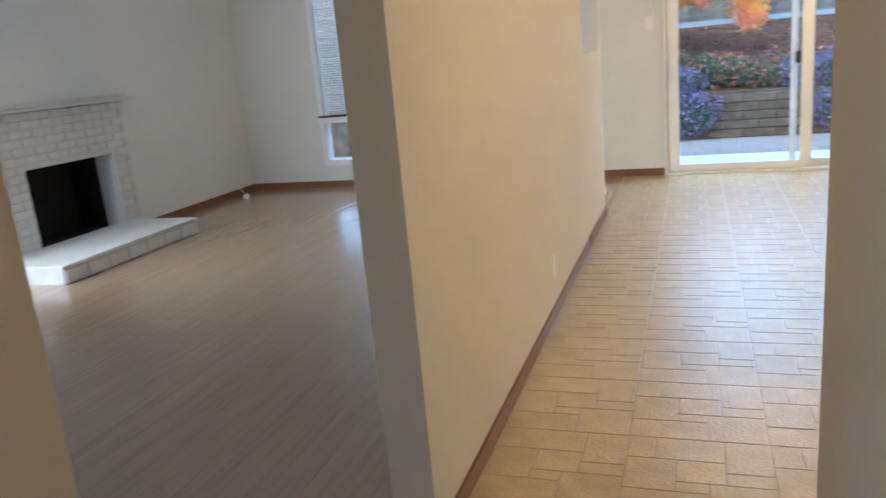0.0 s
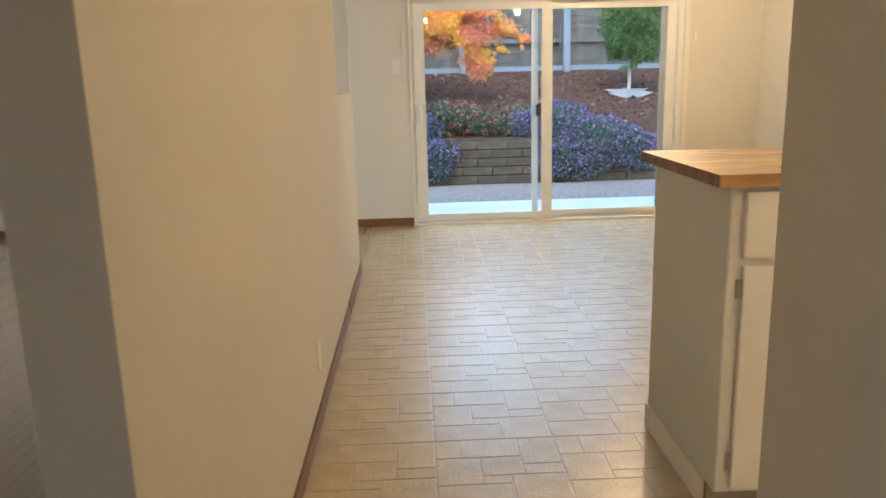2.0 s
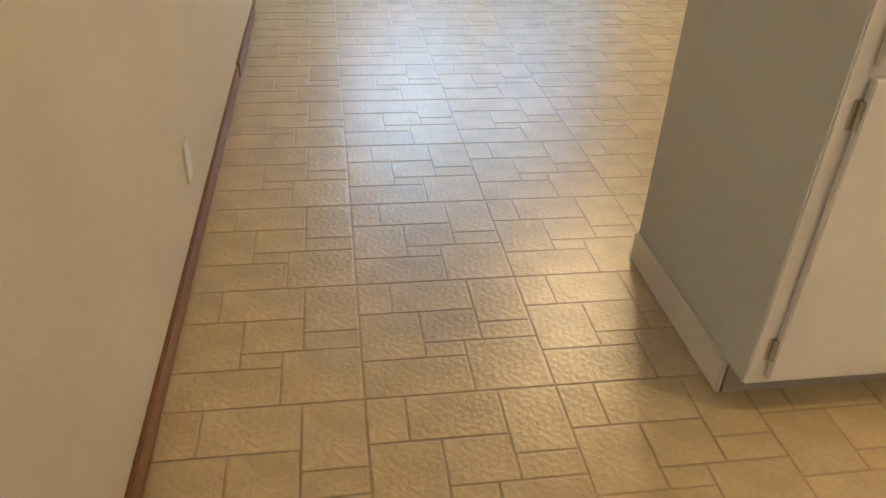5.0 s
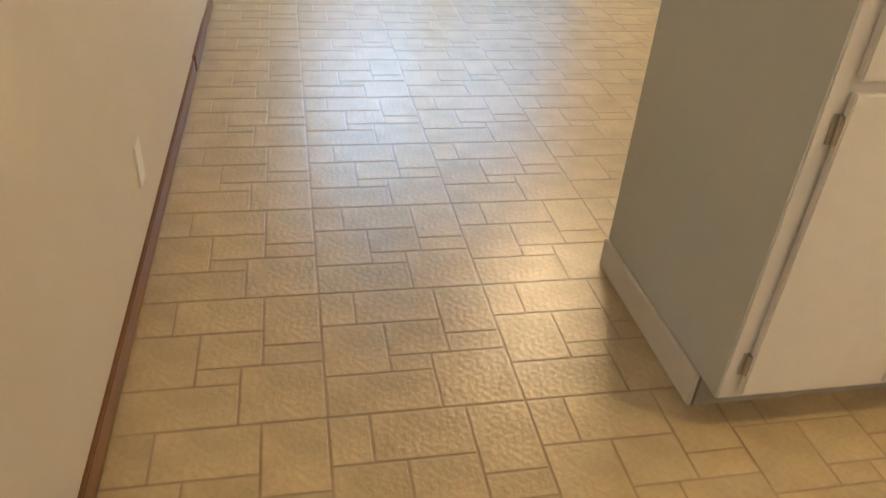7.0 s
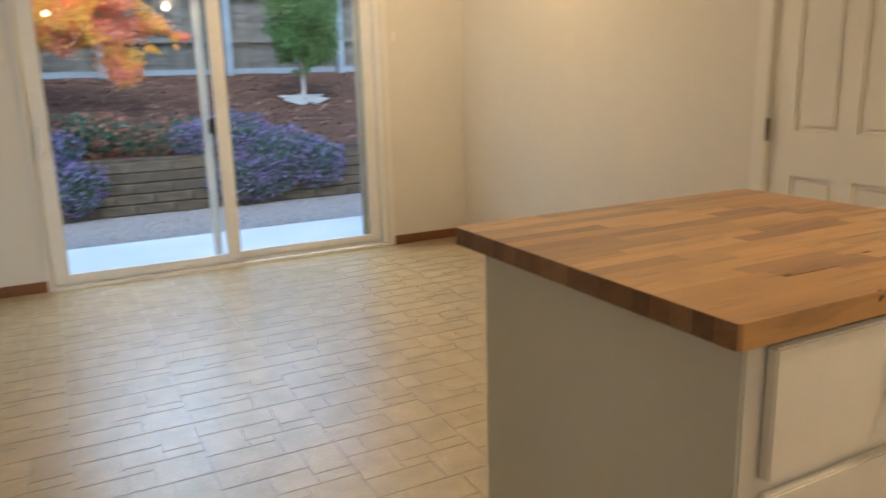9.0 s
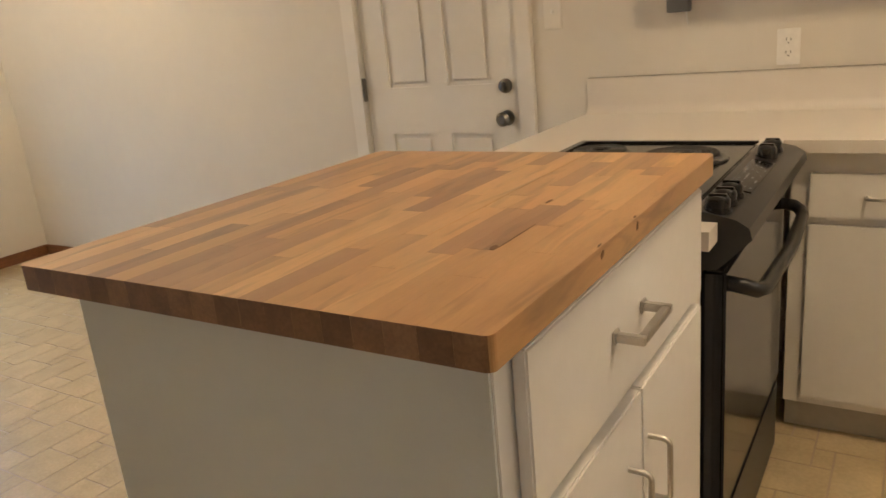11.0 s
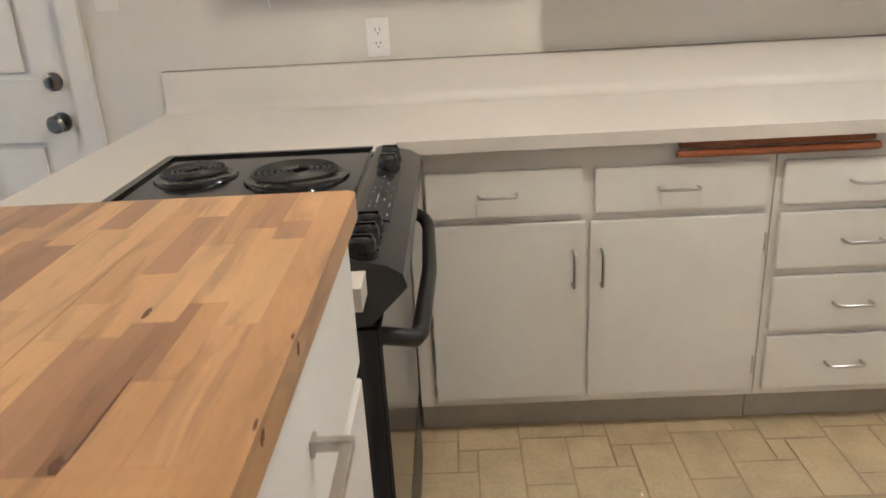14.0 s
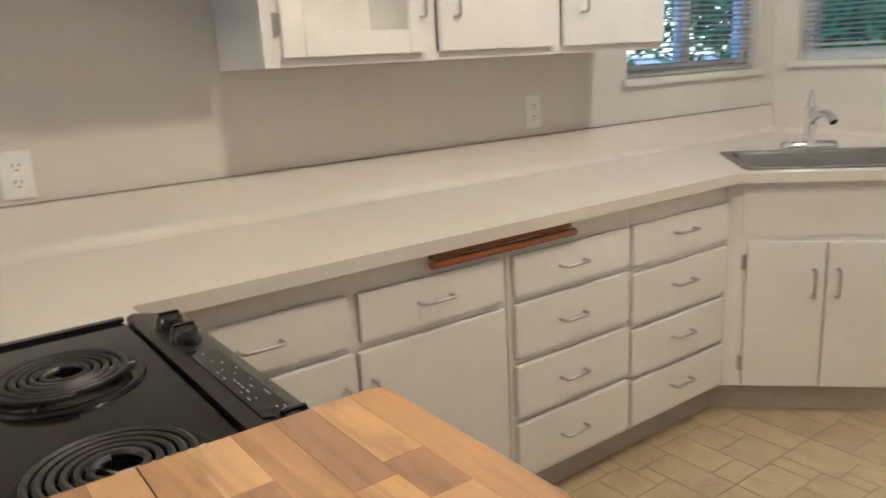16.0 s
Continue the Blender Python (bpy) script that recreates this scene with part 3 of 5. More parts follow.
def base_unit(y0, y1, label):
    t = thing("base_cabinet", (3.1, (y0 + y1) / 2, 0), label, "cabinet", "base cabinets along the wall")
    slab("body", (FX, XR - 0.004, y1 + 0.001, y0, 0.1, CZ - 0.035), CAB, t, "painted carcass and face frame", bev=0.001)
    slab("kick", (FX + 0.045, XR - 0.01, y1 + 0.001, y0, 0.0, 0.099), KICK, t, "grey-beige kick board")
    return t


u1 = base_unit(3.296, 2.368, "white-painted base cabinet with two drawers over two slab doors")
front(u1, mf, "drawer", yy(3.25), yy(2.852), 0.66, 0.782, [(yy(3.068), 0.722, False)], "slab drawer front")
front(u1, mf, "drawer", yy(2.822), yy(2.39), 0.66, 0.778, [(yy(2.613), 0.722, False)], "slab drawer front")
front(u1, mf, "door", yy(3.25), yy(2.843), 0.128, 0.64, [(yy(2.875), 0.515, True)], "tall slab door")
front(u1, mf, "door", yy(2.832), yy(2.385), 0.128, 0.638, [(yy(2.802), 0.515, True)], "tall slab door")
for z in (0.56, 0.2):
    hinge(u1, mf, yy(2.382), z)
u2 = base_unit(2.366, 1.876, "white-painted base cabinet with a stack of four drawers")
for z0, z1 in ((0.66, 0.775), (0.484, 0.637), (0.307, 0.46), (0.125, 0.285)):
    front(u2, mf, "drawer", yy(2.35), yy(1.891), z0, z1, [(yy(2.138), (z0 + z1) / 2, False)], "slab drawer front")
u3 = base_unit(1.8745, 1.374, "white-painted base cabinet with four drawers beside the corner sink unit")
for z0, z1 in ((0.648, 0.775), (0.462, 0.622), (0.287, 0.44), (0.118, 0.268)):
    front(u3, mf, "drawer", yy(1.872), yy(1.39), z0, z1, [(yy(1.632), (z0 + z1) / 2 + 0.01, False)], "slab drawer front")

rod = thing("cutting_board_rail", (2.83, 2.37, 0.81), "round reddish-brown wooden rail under the counter edge", "rail")
bm = bmesh.new()
tube(bm, [(2.842, 2.625, 0.807), (2.842, 2.62, 0.807), (2.842, 2.135, 0.807), (2.842, 2.13, 0.807)], [0.008, 0.0105, 0.0105, 0.008], 12)
part("rail", bm, RODWOOD, rod, smooth=True)
slab("backing_strip", (2.847, 2.8675, 2.14, 2.615, 0.819, 0.834), RODWOOD, rod, "thin wooden backing strip", bev=0.002)

# corner sink unit
S2 = 0.70710678
FC = Vector((FX, 1.372, 0))
md = Matrix(((-S2, -S2, 0, FC.x), (-S2, S2, 0, FC.y), (0, 0, 1, 0), (0, 0, 0, 1)))
LD = 0.86
sink_unit = thing("sink_cabinet", (2.9, 0.8, 0), "white-painted diagonal corner sink cabinet with a false front over two doors", "cabinet")


def prism(bm, pts, z0, z1):
    lo = [bm.verts.new((x, y, z0)) for x, y in pts]
    hi = [bm.verts.new((x, y, z1)) for x, y in pts]
    n = len(pts)
    for k in range(n):
        bm.faces.new((lo[k], lo[(k + 1) % n], hi[(k + 1) % n], hi[k]))
    bm.faces.new(lo[::-1])
    bm.faces.new(hi)


EX, EY = FC.x - S2 * LD, FC.y - S2 * LD
bm = bmesh.new()
prism(bm, [(FC.x, FC.y), (XR - 0.004, FC.y), (XR - 0.004, YB + 0.004), (EX, YB + 0.004), (EX, EY)], 0.1, 0.69)
box(bm, 0, 1, 0, 1, 0, 1, md @ Matrix(((LD, 0, 0, 0), (0, -0.02, 0, -0.0), (0, 0, 0.151, 0.69), (0, 0, 0, 1))))
part("body", bm, CAB, sink_unit, "painted carcass and face frame")
bm = bmesh.new()
k = 0.045
prism(bm, [(FC.x + k, FC.y + 0.0), (XR - 0.01, FC.y), (XR - 0.01, YB + 0.01), (EX, YB + 0.01), (EX, EY - k), (EX + 0.02, EY - k + 0.02)], 0, 0.099)
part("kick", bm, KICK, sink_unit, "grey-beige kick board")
fslab("false_front", md, (0.05, 0.62, 0.001, 0.008, 0.652, 0.818), CAB, sink_unit, "plain recessed false front", bev=0.002)
front(sink_unit, md, "door", 0.068, 0.322, 0.108, 0.632, [(0.283, 0.49, True)], "slab door")
front(sink_unit, md, "door", 0.328, 0.60, 0.108, 0.632, [(0.360, 0.49, True)], "slab door")
for z in (0.56, 0.19):
    hinge(sink_unit, md, 0.066, z)
side_unit = thing("base_cabinet", (2.0, 0.5, 0), "white-painted base cabinet beside the corner sink unit", "cabinet", "base cabinets along the wall")
slab("body", (1.5, EX - 0.002, YB + 0.004, EY, 0.1, CZ - 0.035), CAB, side_unit)
slab("kick", (1.5, EX - 0.002, YB + 0.01, EY - 0.045, 0, 0.099), KICK, side_unit)
ms = Matrix(((1, 0, 0, 1.5), (0, 1, 0, EY), (0, 0, 1, 0), (0, 0, 0, 1)))
front(side_unit, ms, "door", 0.04, EX - 1.55, 0.128, 0.80, [(0.08, 0.6, True)], "slab door")

# counter: one worktop with the sink opening cut out, a rolled front edge and a coved splash
ctr = thing("countertop", (3.1, 2.5, CZ), "continuous off-white laminate worktop with a coved upstand", "countertop")
K = 0.036
OV = 0.045
TX = 2.82
C0 = Vector((TX, FC.y + 0.02))
CL = LD
C1 = Vector((C0.x - S2 * CL, C0.y - S2 * CL))
bm = bmesh.new()
sc = C0 + Vector((-S2, -S2)) * 0.44 + Vector((S2, -S2)) * 0.285
hw, hd = 0.385, 0.215
ud, wd = Vector((-S2, -S2)), Vector((S2, -S2))
hole = [sc + ud * a * hw + wd * b * hd for a, b in ((-1, -1), (1, -1), (1, 1), (-1, 1))]
outer = [C0, Vector((XR - 0.002, C0.y)), Vector((XR - 0.002, YB + 0.002)), Vector((C1.x, YB + 0.002)), C1]


def ring_plate(z0, z1):
    o_lo, o_hi = ([bm.verts.new((p.x, p.y, z)) for p in outer] for z in (z0, z1))
    h_lo, h_hi = ([bm.verts.new((p.x, p.y, z)) for p in hole] for z in (z0, z1))
    for o, h in ((o_hi, h_hi), (o_lo, h_lo)):
        # outer 0..4 = front-start, wall-front, wall corner, wall end, front-end; hole 0..3 = front-start, front-end, back-end, back-start
        bm.faces.new((o[0], h[0], h[1], o[4]))
        bm.faces.new((o[4], h[1], h[2], o[3]))
        bm.faces.new((o[3], h[2], o[2]))
        bm.faces.new((o[2], h[2], h[3]))
        bm.faces.new((o[2], h[3], o[1]))
        bm.faces.new((o[1], h[3], h[0], o[0]))
    for k in range(5):
        bm.faces.new((o_lo[k], o_lo[(k + 1) % 5], o_hi[(k + 1) % 5], o_hi[k]))
    for k in range(4):
        bm.faces.new((h_lo[k], h_hi[k], h_hi[(k + 1) % 4], h_lo[(k + 1) % 4]))


ring_plate(CZ - 0.034, CZ)
part("corner_top", bm, LAMINATE, ctr)
slab("wall_top", [(TX, XR - 0.002, C0.y + 0.0005, 4.075, CZ - 0.034, CZ)], LAMINATE, ctr)
for d in ((1.936, TX - 0.0005, 3.832, 4.075), (1.936, RX0 - 0.006, 3.30, 3.8315), (RX1 + 0.014, TX - 0.0005, 3.312, 3.8315)):
    slab("range_side_top", (*d, CZ - 0.034, CZ), LAMINATE, ctr)
slab("return_top", (1.48, C1.x - 0.0005, YB + 0.002, C1.y, CZ - 0.034, CZ), LAMINATE, ctr)
bm = bmesh.new()


def cove(bm, p, q, n):
    """Upstand from p to q with its cove; n is the way out from the wall."""
    prof = [(0.0, 0.13), (0.018, 0.128), (0.02, 0.122), (0.02, 0.035), (0.023, 0.022), (0.031, 0.010), (0.045, 0.002), (0.05, 0.0006), (0.0, 0.0006)]
    r1 = [bm.verts.new((p[0] + n[0] * w, p[1] + n[1] * w, CZ + z)) for w, z in prof]
    r2 = [bm.verts.new((q[0] + n[0] * w, q[1] + n[1] * w, CZ + z)) for w, z in prof]
    c = len(prof)
    for k in range(c):
        bm.faces.new((r1[k], r1[(k + 1) % c], r2[(k + 1) % c], r2[k]))
    bm.faces.new(r1)
    bm.faces.new(r2[::-1])


cove(bm, (XR - 0.001, 4.072), (XR - 0.001, YB + 0.001), (-1, 0))
part("splash", bm, LAMINATE, ctr, "coved upstand", smooth=True)
bm = bmesh.new()
cove(bm, (XR - 0.022, YB + 0.001), (1.49, YB + 0.001), (0, 1))
part("splash", bm, LAMINATE, ctr, "coved upstand", smooth=True)
slab("splash_seam", (XR - 0.02, XR - 0.0005, YB + 0.02, 4.07, CZ + 0.1303, CZ + 0.1311), KICK, ctr, "thin caulk line")

pen = thing("peninsula_filler", (1.97, 3.7, 0), "white-painted filler panel between the island cabinet and the range", "panel")
slab("panel", (1.932, 1.998, 3.328, 4.05, 0.0, CZ - 0.035), CAB, pen, bev=0.001)
slab("back_panel", (1.998, XR - 0.003, 3.98, 4.05, 0.0, CZ - 0.035), CAB, pen)

# sink
sink = thing("kitchen_sink", (sc.x, sc.y, CZ), "stainless steel drop-in corner sink with a wide basin", "sink")
msk = Matrix(((ud.x, -wd.x, 0, sc.x), (ud.y, -wd.y, 0, sc.y), (0, 0, 1, CZ), (0, 0, 0, 1)))
bm = bmesh.new()


def rect_ring(bm, w, d, z, r, n=4):
    out = []
    for cx, cy, a0 in ((w - r, d - r, 0), (-w + r, d - r, 90), (-w + r, -d + r, 180), (w - r, -d + r, 270)):
        for k in range(n + 1):
            a = radians(a0 + 90 * k / n)
            out.append(bm.verts.new((cx + r * math.cos(a), cy + r * math.sin(a), z)))
    return out


rings = [rect_ring(bm, 0.405, 0.235, 0.001, 0.03), rect_ring(bm, 0.402, 0.232, 0.006, 0.03), rect_ring(bm, 0.375, 0.195, 0.005, 0.05), rect_ring(bm, 0.368, 0.188, -0.005, 0.05), rect_ring(bm, 0.350, 0.172, -0.15, 0.06), rect_ring(bm, 0.30, 0.13, -0.165, 0.06)]
for a, c in zip(rings, rings[1:]):
    for k in range(len(a)):
        bm.faces.new((a[k], a[(k + 1) % len(a)], c[(k + 1) % len(a)], c[k]))
bm.faces.new(rings[-1])
part("basin", xf(bm, msk), SINKS, sink, "stainless basin with a rolled rim", smooth=True)
bm = bmesh.new()
disc(bm, (0, 0, -0.1645), (0, 0, 1), 0.04, 0.002, 20)
part("drain", xf(bm, msk), CHROME, sink)

fc = C0 + ud * 0.385 + wd * 0.565
tap = thing("kitchen_faucet", (fc.x, fc.y, CZ), "chrome single-lever kitchen faucet on the sink deck", "faucet")
mt = Matrix(((ud.x, -wd.x, 0, fc.x), (ud.y, -wd.y, 0, fc.y), (0, 0, 1, CZ), (0, 0, 0, 1)))
bm = bmesh.new()
tube(bm, [(-0.1, 0, 0.004), (-0.09, 0, 0.008), (0.09, 0, 0.008), (0.1, 0, 0.004)], [0.018, 0.024, 0.024, 0.018], 12)
part("base_plate", xf(bm, mt), CHROME, tap, smooth=True)
bm = bmesh.new()
tube(bm, [(0, 0, 0.01), (0, 0, 0.03), (0, 0, 0.11), (0, 0, 0.165)], [0.030, 0.024, 0.022, 0.026], 16)
part("body", xf(bm, mt), CHROME, tap, smooth=True)
bm = bmesh.new()
tube(bm, [(0, 0.0, 0.10), (0.01, 0.05, 0.135), (0.02, 0.09, 0.145), (0.03, 0.13, 0.135), (0.035, 0.15, 0.115)], [0.016, 0.015, 0.014, 0.014, 0.015], 12)
part("spout", xf(bm, mt), CHROME, tap, smooth=True)
bm = bmesh.new()
tube(bm, [(0, 0, 0.15), (0, -0.005, 0.175), (0, -0.004, 0.21), (0, 0.0, 0.225)], [0.022, 0.014, 0.009, 0.007], 12)
part("lever", xf(bm, mt), CHROME, tap, smooth=True)

# upper cabinets
up = thing("wall_cabinet", (3.28, 2.15, 1.3), "white-painted wall cabinet with one glazed door and two slab doors", "cabinet")
UX, UZ = 3.12, 1.286
mu = Matrix(((0, -1, 0, UX), (-1, 0, 0, 2.873), (0, 0, 1, 0), (0, 0, 0, 1)))
for nm, d in (("bottom_panel", (1.42, 2.873, UZ, UZ + 0.018)), ("side_panel", (2.855, 2.873, UZ + 0.018, 2.08)), ("side_panel", (1.42, 1.438, UZ + 0.018, 2.08)), ("top_panel", (1.42, 2.873, 2.08, 2.1)), ("divider", (2.39, 2.405, UZ + 0.018, 2.08))):
    slab(nm, (UX + 0.018, XR - (0.012 if nm == "divider" else 0.003), *d), CAB, up)
slab("back_panel", (XR - 0.012, XR - 0.003, 1.438, 2.855, UZ + 0.018, 2.08), CAB, up)
fslab("face_frame", mu, [(0, 0.04, -0.0175, 0, UZ, 2.1), (0.462, 0.50, -0.0175, 0, UZ, 2.1), (0.935, 0.972, -0.0175, 0, UZ, 2.1), (1.415, 1.453, -0.0175, 0, UZ, 2.1)] + [(a, b, -0.0175, 0, z0, z1) for a, b in ((0.04, 0.462), (0.5, 0.935), (0.972, 1.415)) for z0, z1 in ((UZ, UZ + 0.026), (2.06, 2.1))], CAB, up, "painted face frame", bev=0.001)
gd = fslab("glazed_door", mu, [(0.042, 0.10, 0.001, 0.019, UZ + 0.022, 2.07), (0.404, 0.457, 0.001, 0.019, UZ + 0.022, 2.07), (0.10, 0.404, 0.001, 0.019, UZ + 0.022, UZ + 0.082), (0.10, 0.404, 0.001, 0.019, 2.0, 2.07)], CAB, up, "painted frame door with a clear pane", bev=0.002)
fslab("pane", mu, (0.096, 0.408, 0.008, 0.012, UZ + 0.078, 2.004), GLASS, gd).visible_shadow = False
pull(gd, mu, 0.44, UZ + 0.16, True)
front(up, mu, "door", 0.505, 0.931, UZ + 0.022, 2.07, [(0.553, UZ + 0.16, True)], "slab door")
front(up, mu, "door", 0.974, 1.449, UZ + 0.022, 2.07, [(1.047, UZ + 0.17, True)], "slab door")
for z in (UZ + 0.1, UZ + 0.65):
    hinge(up, mu, 0.040, z)
# Unseen box, placed and sized so the kitchen lamp casts the wall's shadow edge.
shade_box = thing("shadow_cabinet", (3.2, 3.25, 1.49), "unseen white-painted short deep wall cabinet added to shade the wall below", "cabinet")
slab("body", (2.985, XR - 0.003, 2.876, 3.556, 1.55, 2.1), CAB, shade_box, bev=0.002)
slab("shelf", (UX + 0.02, XR - 0.013, 2.406, 2.854, 1.66, 1.678), CAB, up)

# ---- butcher block top: staves along the length ----
top = thing("butcher_block_top", (1.57, 3.64, 0.972), "oiled maple butcher-block top of many butted staves with a rounded corner", "countertop")
BX0, BX1, BY0, BY1, BZ0, BZ1 = 1.176, 1.957, 3.296, 3.975, 0.971, 1.004
rb = random.Random(12)
rows_n = 19
wy = (BY1 - BY0) / rows_n
# each row from its near end: where a stave stops and its tone (pale, tan, brown, heart)
KNOWN = {
    0: ((1.957, "t"),),
    1: ((1.39, "t"), (1.575, "t"), (1.78, "p"), (1.84, "b"), (1.957, "p")),
    2: ((1.30, "t"), (1.49, "t"), (1.82, "p"), (1.957, "b")),
    3: ((1.385, "t"), (1.585, "b"), (1.77, "p"), (1.957, "t")),
    4: ((1.36, "p"), (1.56, "b"), (1.695, "t"), (1.87, "b"), (1.957, "p")),
    5: ((1.30, "t"), (1.56, "p"), (1.63, "p"), (1.845, "t"), (1.957, "t")),
    6: ((1.42, "t"), (1.957, "p")),
    7: ((1.35, "b"), (1.62, "t"), (1.84, "p"), (1.957, "b")),
    8: ((1.52, "p"), (1.79, "h"), (1.957, "p")),
    9: ((1.30, "t"), (1.60, "p"), (1.81, "b"), (1.957, "t")),
    10: ((1.46, "b"), (1.72, "t"), (1.86, "t"), (1.957, "b")),
}
TONE = {"p": BUTCHER_PALE, "t": BUTCHER_TAN, "b": BUTCHER_BROWN, "h": BUTCHER_HEART}


def stave(x0, x1, y0, y1, material):
    corner = []
    for px, py in ((x0, y0), (x1, y0), (x1, y1), (x0, y1)):
        if px in (BX0, BX1) and py in (BY0, BY1):
            rad = 0.009 if px == BX0 else 0.015
            ox, oy = px + (rad if px == BX0 else -rad), py + (rad if py == BY0 else -rad)
            a0 = math.atan2(py - oy, px - ox) - math.pi / 4
            corner += [(ox + rad * math.cos(a0 + math.pi / 2 * k / 5), oy + rad * math.sin(a0 + math.pi / 2 * k / 5)) for k in range(6)]
        else:
            corner.append((px, py))
    bm = bmesh.new()
    prism(bm, corner, BZ0, BZ1)
    st = part("stave", bm, material, top)
    st.data.materials.append(ENDGRAIN)
    for f in st.data.polygons:
        if abs(f.normal.x) > 0.75:
            f.material_index = 1


for i in range(rows_n):
    ends = KNOWN.get(i)
    if not ends:
        x = BX0 + rb.uniform(0.08, 0.3)
        ends = []
        while x < BX1 - 0.1:
            ends.append((x, rb.choice("ppttbbh")))
            x += rb.uniform(0.14, 0.36)
        ends.append((BX1, rb.choice("pttb")))
    ya, yb = BY0 + i * wy, BY0 + (i + 1) * wy
    a = BX0
    g = 0.00012
    for b, tone in ends:
        x0, x1 = a + (g if a > BX0 else 0), b - (g if b < BX1 else 0)
        y0, y1 = (ya + (0.0012 if i == 6 and a > 1.4 else g)) if i else BY0, (yb - g) if i < rows_n - 1 else BY1
        if i == 2 and b == 1.82:
            stave(x0, 1.62, y0, y1 - 0.0131, TONE["t"])
            stave(x0, 1.62, y1 - 0.013, y1, TONE["h"])
            stave(1.6202, x1, y0, y1, TONE[tone])
        elif i == 3 and b == 1.585:
            stave(x0, x1, y0, y0 + 0.014, TONE["h"])
            stave(x0, x1, y0 + 0.0141, y1, TONE[tone])
        else:
            stave(x0, x1, y0, y1, TONE[tone])
        a = b


def knot(x, y, z, a, b, flat=True):
    bm = bmesh.new()
    lo, hi = [], []
    for k in range(12):
        t = 2 * math.pi * k / 12
        w = 1 + 0.25 * math.sin(2 * t + x * 40) + 0.12 * math.sin(5 * t)
        u, v = a * w * math.cos(t), b * w * math.sin(t)
        lo.append(bm.verts.new((x + u, y + v, z) if flat else (x + u, y, z + v)))
        hi.append(bm.verts.new((x + u * 0.85, y + v * 0.85, z + 0.0004) if flat else (x + u * 0.85, y - 0.0004, z + v * 0.85)))
    for k in range(12):
        bm.faces.new((lo[k], lo[(k + 1) % 12], hi[(k + 1) % 12], hi[k]))
    bm.faces.new(hi)
    part("knot", bm, KNOT, top)


for x, y, a, b in ((1.395, 3.408, 0.011, 0.004), (1.445, 3.403, 0.045, 0.0015), (1.605, 3.434, 0.009, 0.0035), (1.43, 3.299, 0.006, 0.0016), (1.55, 3.299, 0.006, 0.0014)):
    knot(x, y, BZ1, a, b)
for x, z in ((1.43, 0.994), (1.55, 0.993)):
    knot(x, BY0, z, 0.005, 0.005, False)

# ---- back door, switches, outlets ----
def outlet(at, yaw, label="white duplex outlet with its cover plate", w=0.07, kind="duplex"):
    t = thing("wall_outlet" if kind != "switch" else "light_switch", at, label, "outlet" if kind != "switch" else "switch")
    m = Matrix.Translation(at) @ Matrix.Rotation(radians(yaw), 4, "Z")
    fslab("cover_plate", m, (-w / 2, w / 2, 0.0005, 0.006, -0.057, 0.057), TRIM if kind == "switch" else PLASTIC, t, bev=0.002)
    if kind == "duplex":
        for z in (-0.02, 0.02):
            bm = bmesh.new()
            disc(bm, (0, 0.006, z), (0, 1, 0), 0.017, 0.0015, 20)
            part("socket", xf(bm, m), PLASTIC, t)
            fslab("slot", m, [(-0.0075, -0.0055, 0.0076, 0.0082, z, z + 0.008), (0.0055, 0.0075, 0.0076, 0.0082, z, z + 0.008), (-0.002, 0.002, 0.0076, 0.0082, z - 0.01, z - 0.006)], DARK, t, "dark slots")
    elif kind == "switch":
        fslab("toggle", m, (-0.005, 0.005, 0.006, 0.016, -0.003, 0.012), PLASTIC, t, bev=0.001)
    return t


outlet((XR, 3.39, 1.075), 90)
outlet((XR, 1.745, 1.09), 90, "white duplex outlet under the wall cabinets")
outlet((0.0, 4.148, 0.242), -90, "white blank cover plate low on the hall wall", kind="blank")
outlet((XR, 4.205, 1.25), 90, "white toggle switch beside the back door", kind="switch")
outlet((0.262, YF, 1.38), 180, "white toggle switch beside the sliding door", kind="switch")

bx = thing("junction_box", (XR, 3.735, 1.26), "grey metal box screwed to the wall with a small centre screw", "electrical box")
slab("box_cover", (XR - 0.04, XR - 0.0005, 3.697, 3.772, 1.212, 1.325), GREYP, bx, bev=0.003)
bm = bmesh.new()
disc(bm, (XR - 0.0405, 3.735, 1.27), (-1, 0, 0), 0.005, 0.003, 12)
part("screw", bm, STEEL, bx)
bm = bmesh.new()
tube(bm, [(XR - 0.008, 3.712, 1.213), (XR - 0.006, 3.711, 1.19), (XR - 0.003, 3.708, 1.17)], 0.003, 6)
part("wire_end", bm, PLASTIC, bx)

slab("door_casing", [(XR - 0.018, XR - 0.0005, 4.29, 4.365, 0, 2.11), (XR - 0.018, XR - 0.0005, 5.125, 5.2, 0, 2.11), (XR - 0.018, XR - 0.0005, 4.3655, 5.1245, 2.04, 2.11)], TRIM, kind="structure", bev=0.005)
door = thing("back_door", (XR, 4.745, 0), "white six-panel back door, closed, with a knob and a deadbolt", "door")
DX = XR + 0.012
cols = ((4.49, 4.70), (4.79, 5.0))
zr = ((0.22, 0.80), (1.0, 1.66), (1.76, 1.95))
slab("slab", (DX + 0.011, DX + 0.04, 4.368, 5.122, 0.008, 2.036), TRIM, door)
fr = [(DX, DX + 0.0108, 4.368, cols[0][0], 0.008, 2.036), (DX, DX + 0.0108, cols[0][1], cols[1][0], 0.008, 2.036), (DX, DX + 0.0108, cols[1][1], 5.122, 0.008, 2.036)]
zz = [0.008, *[z for p in zr for z in p], 2.036]
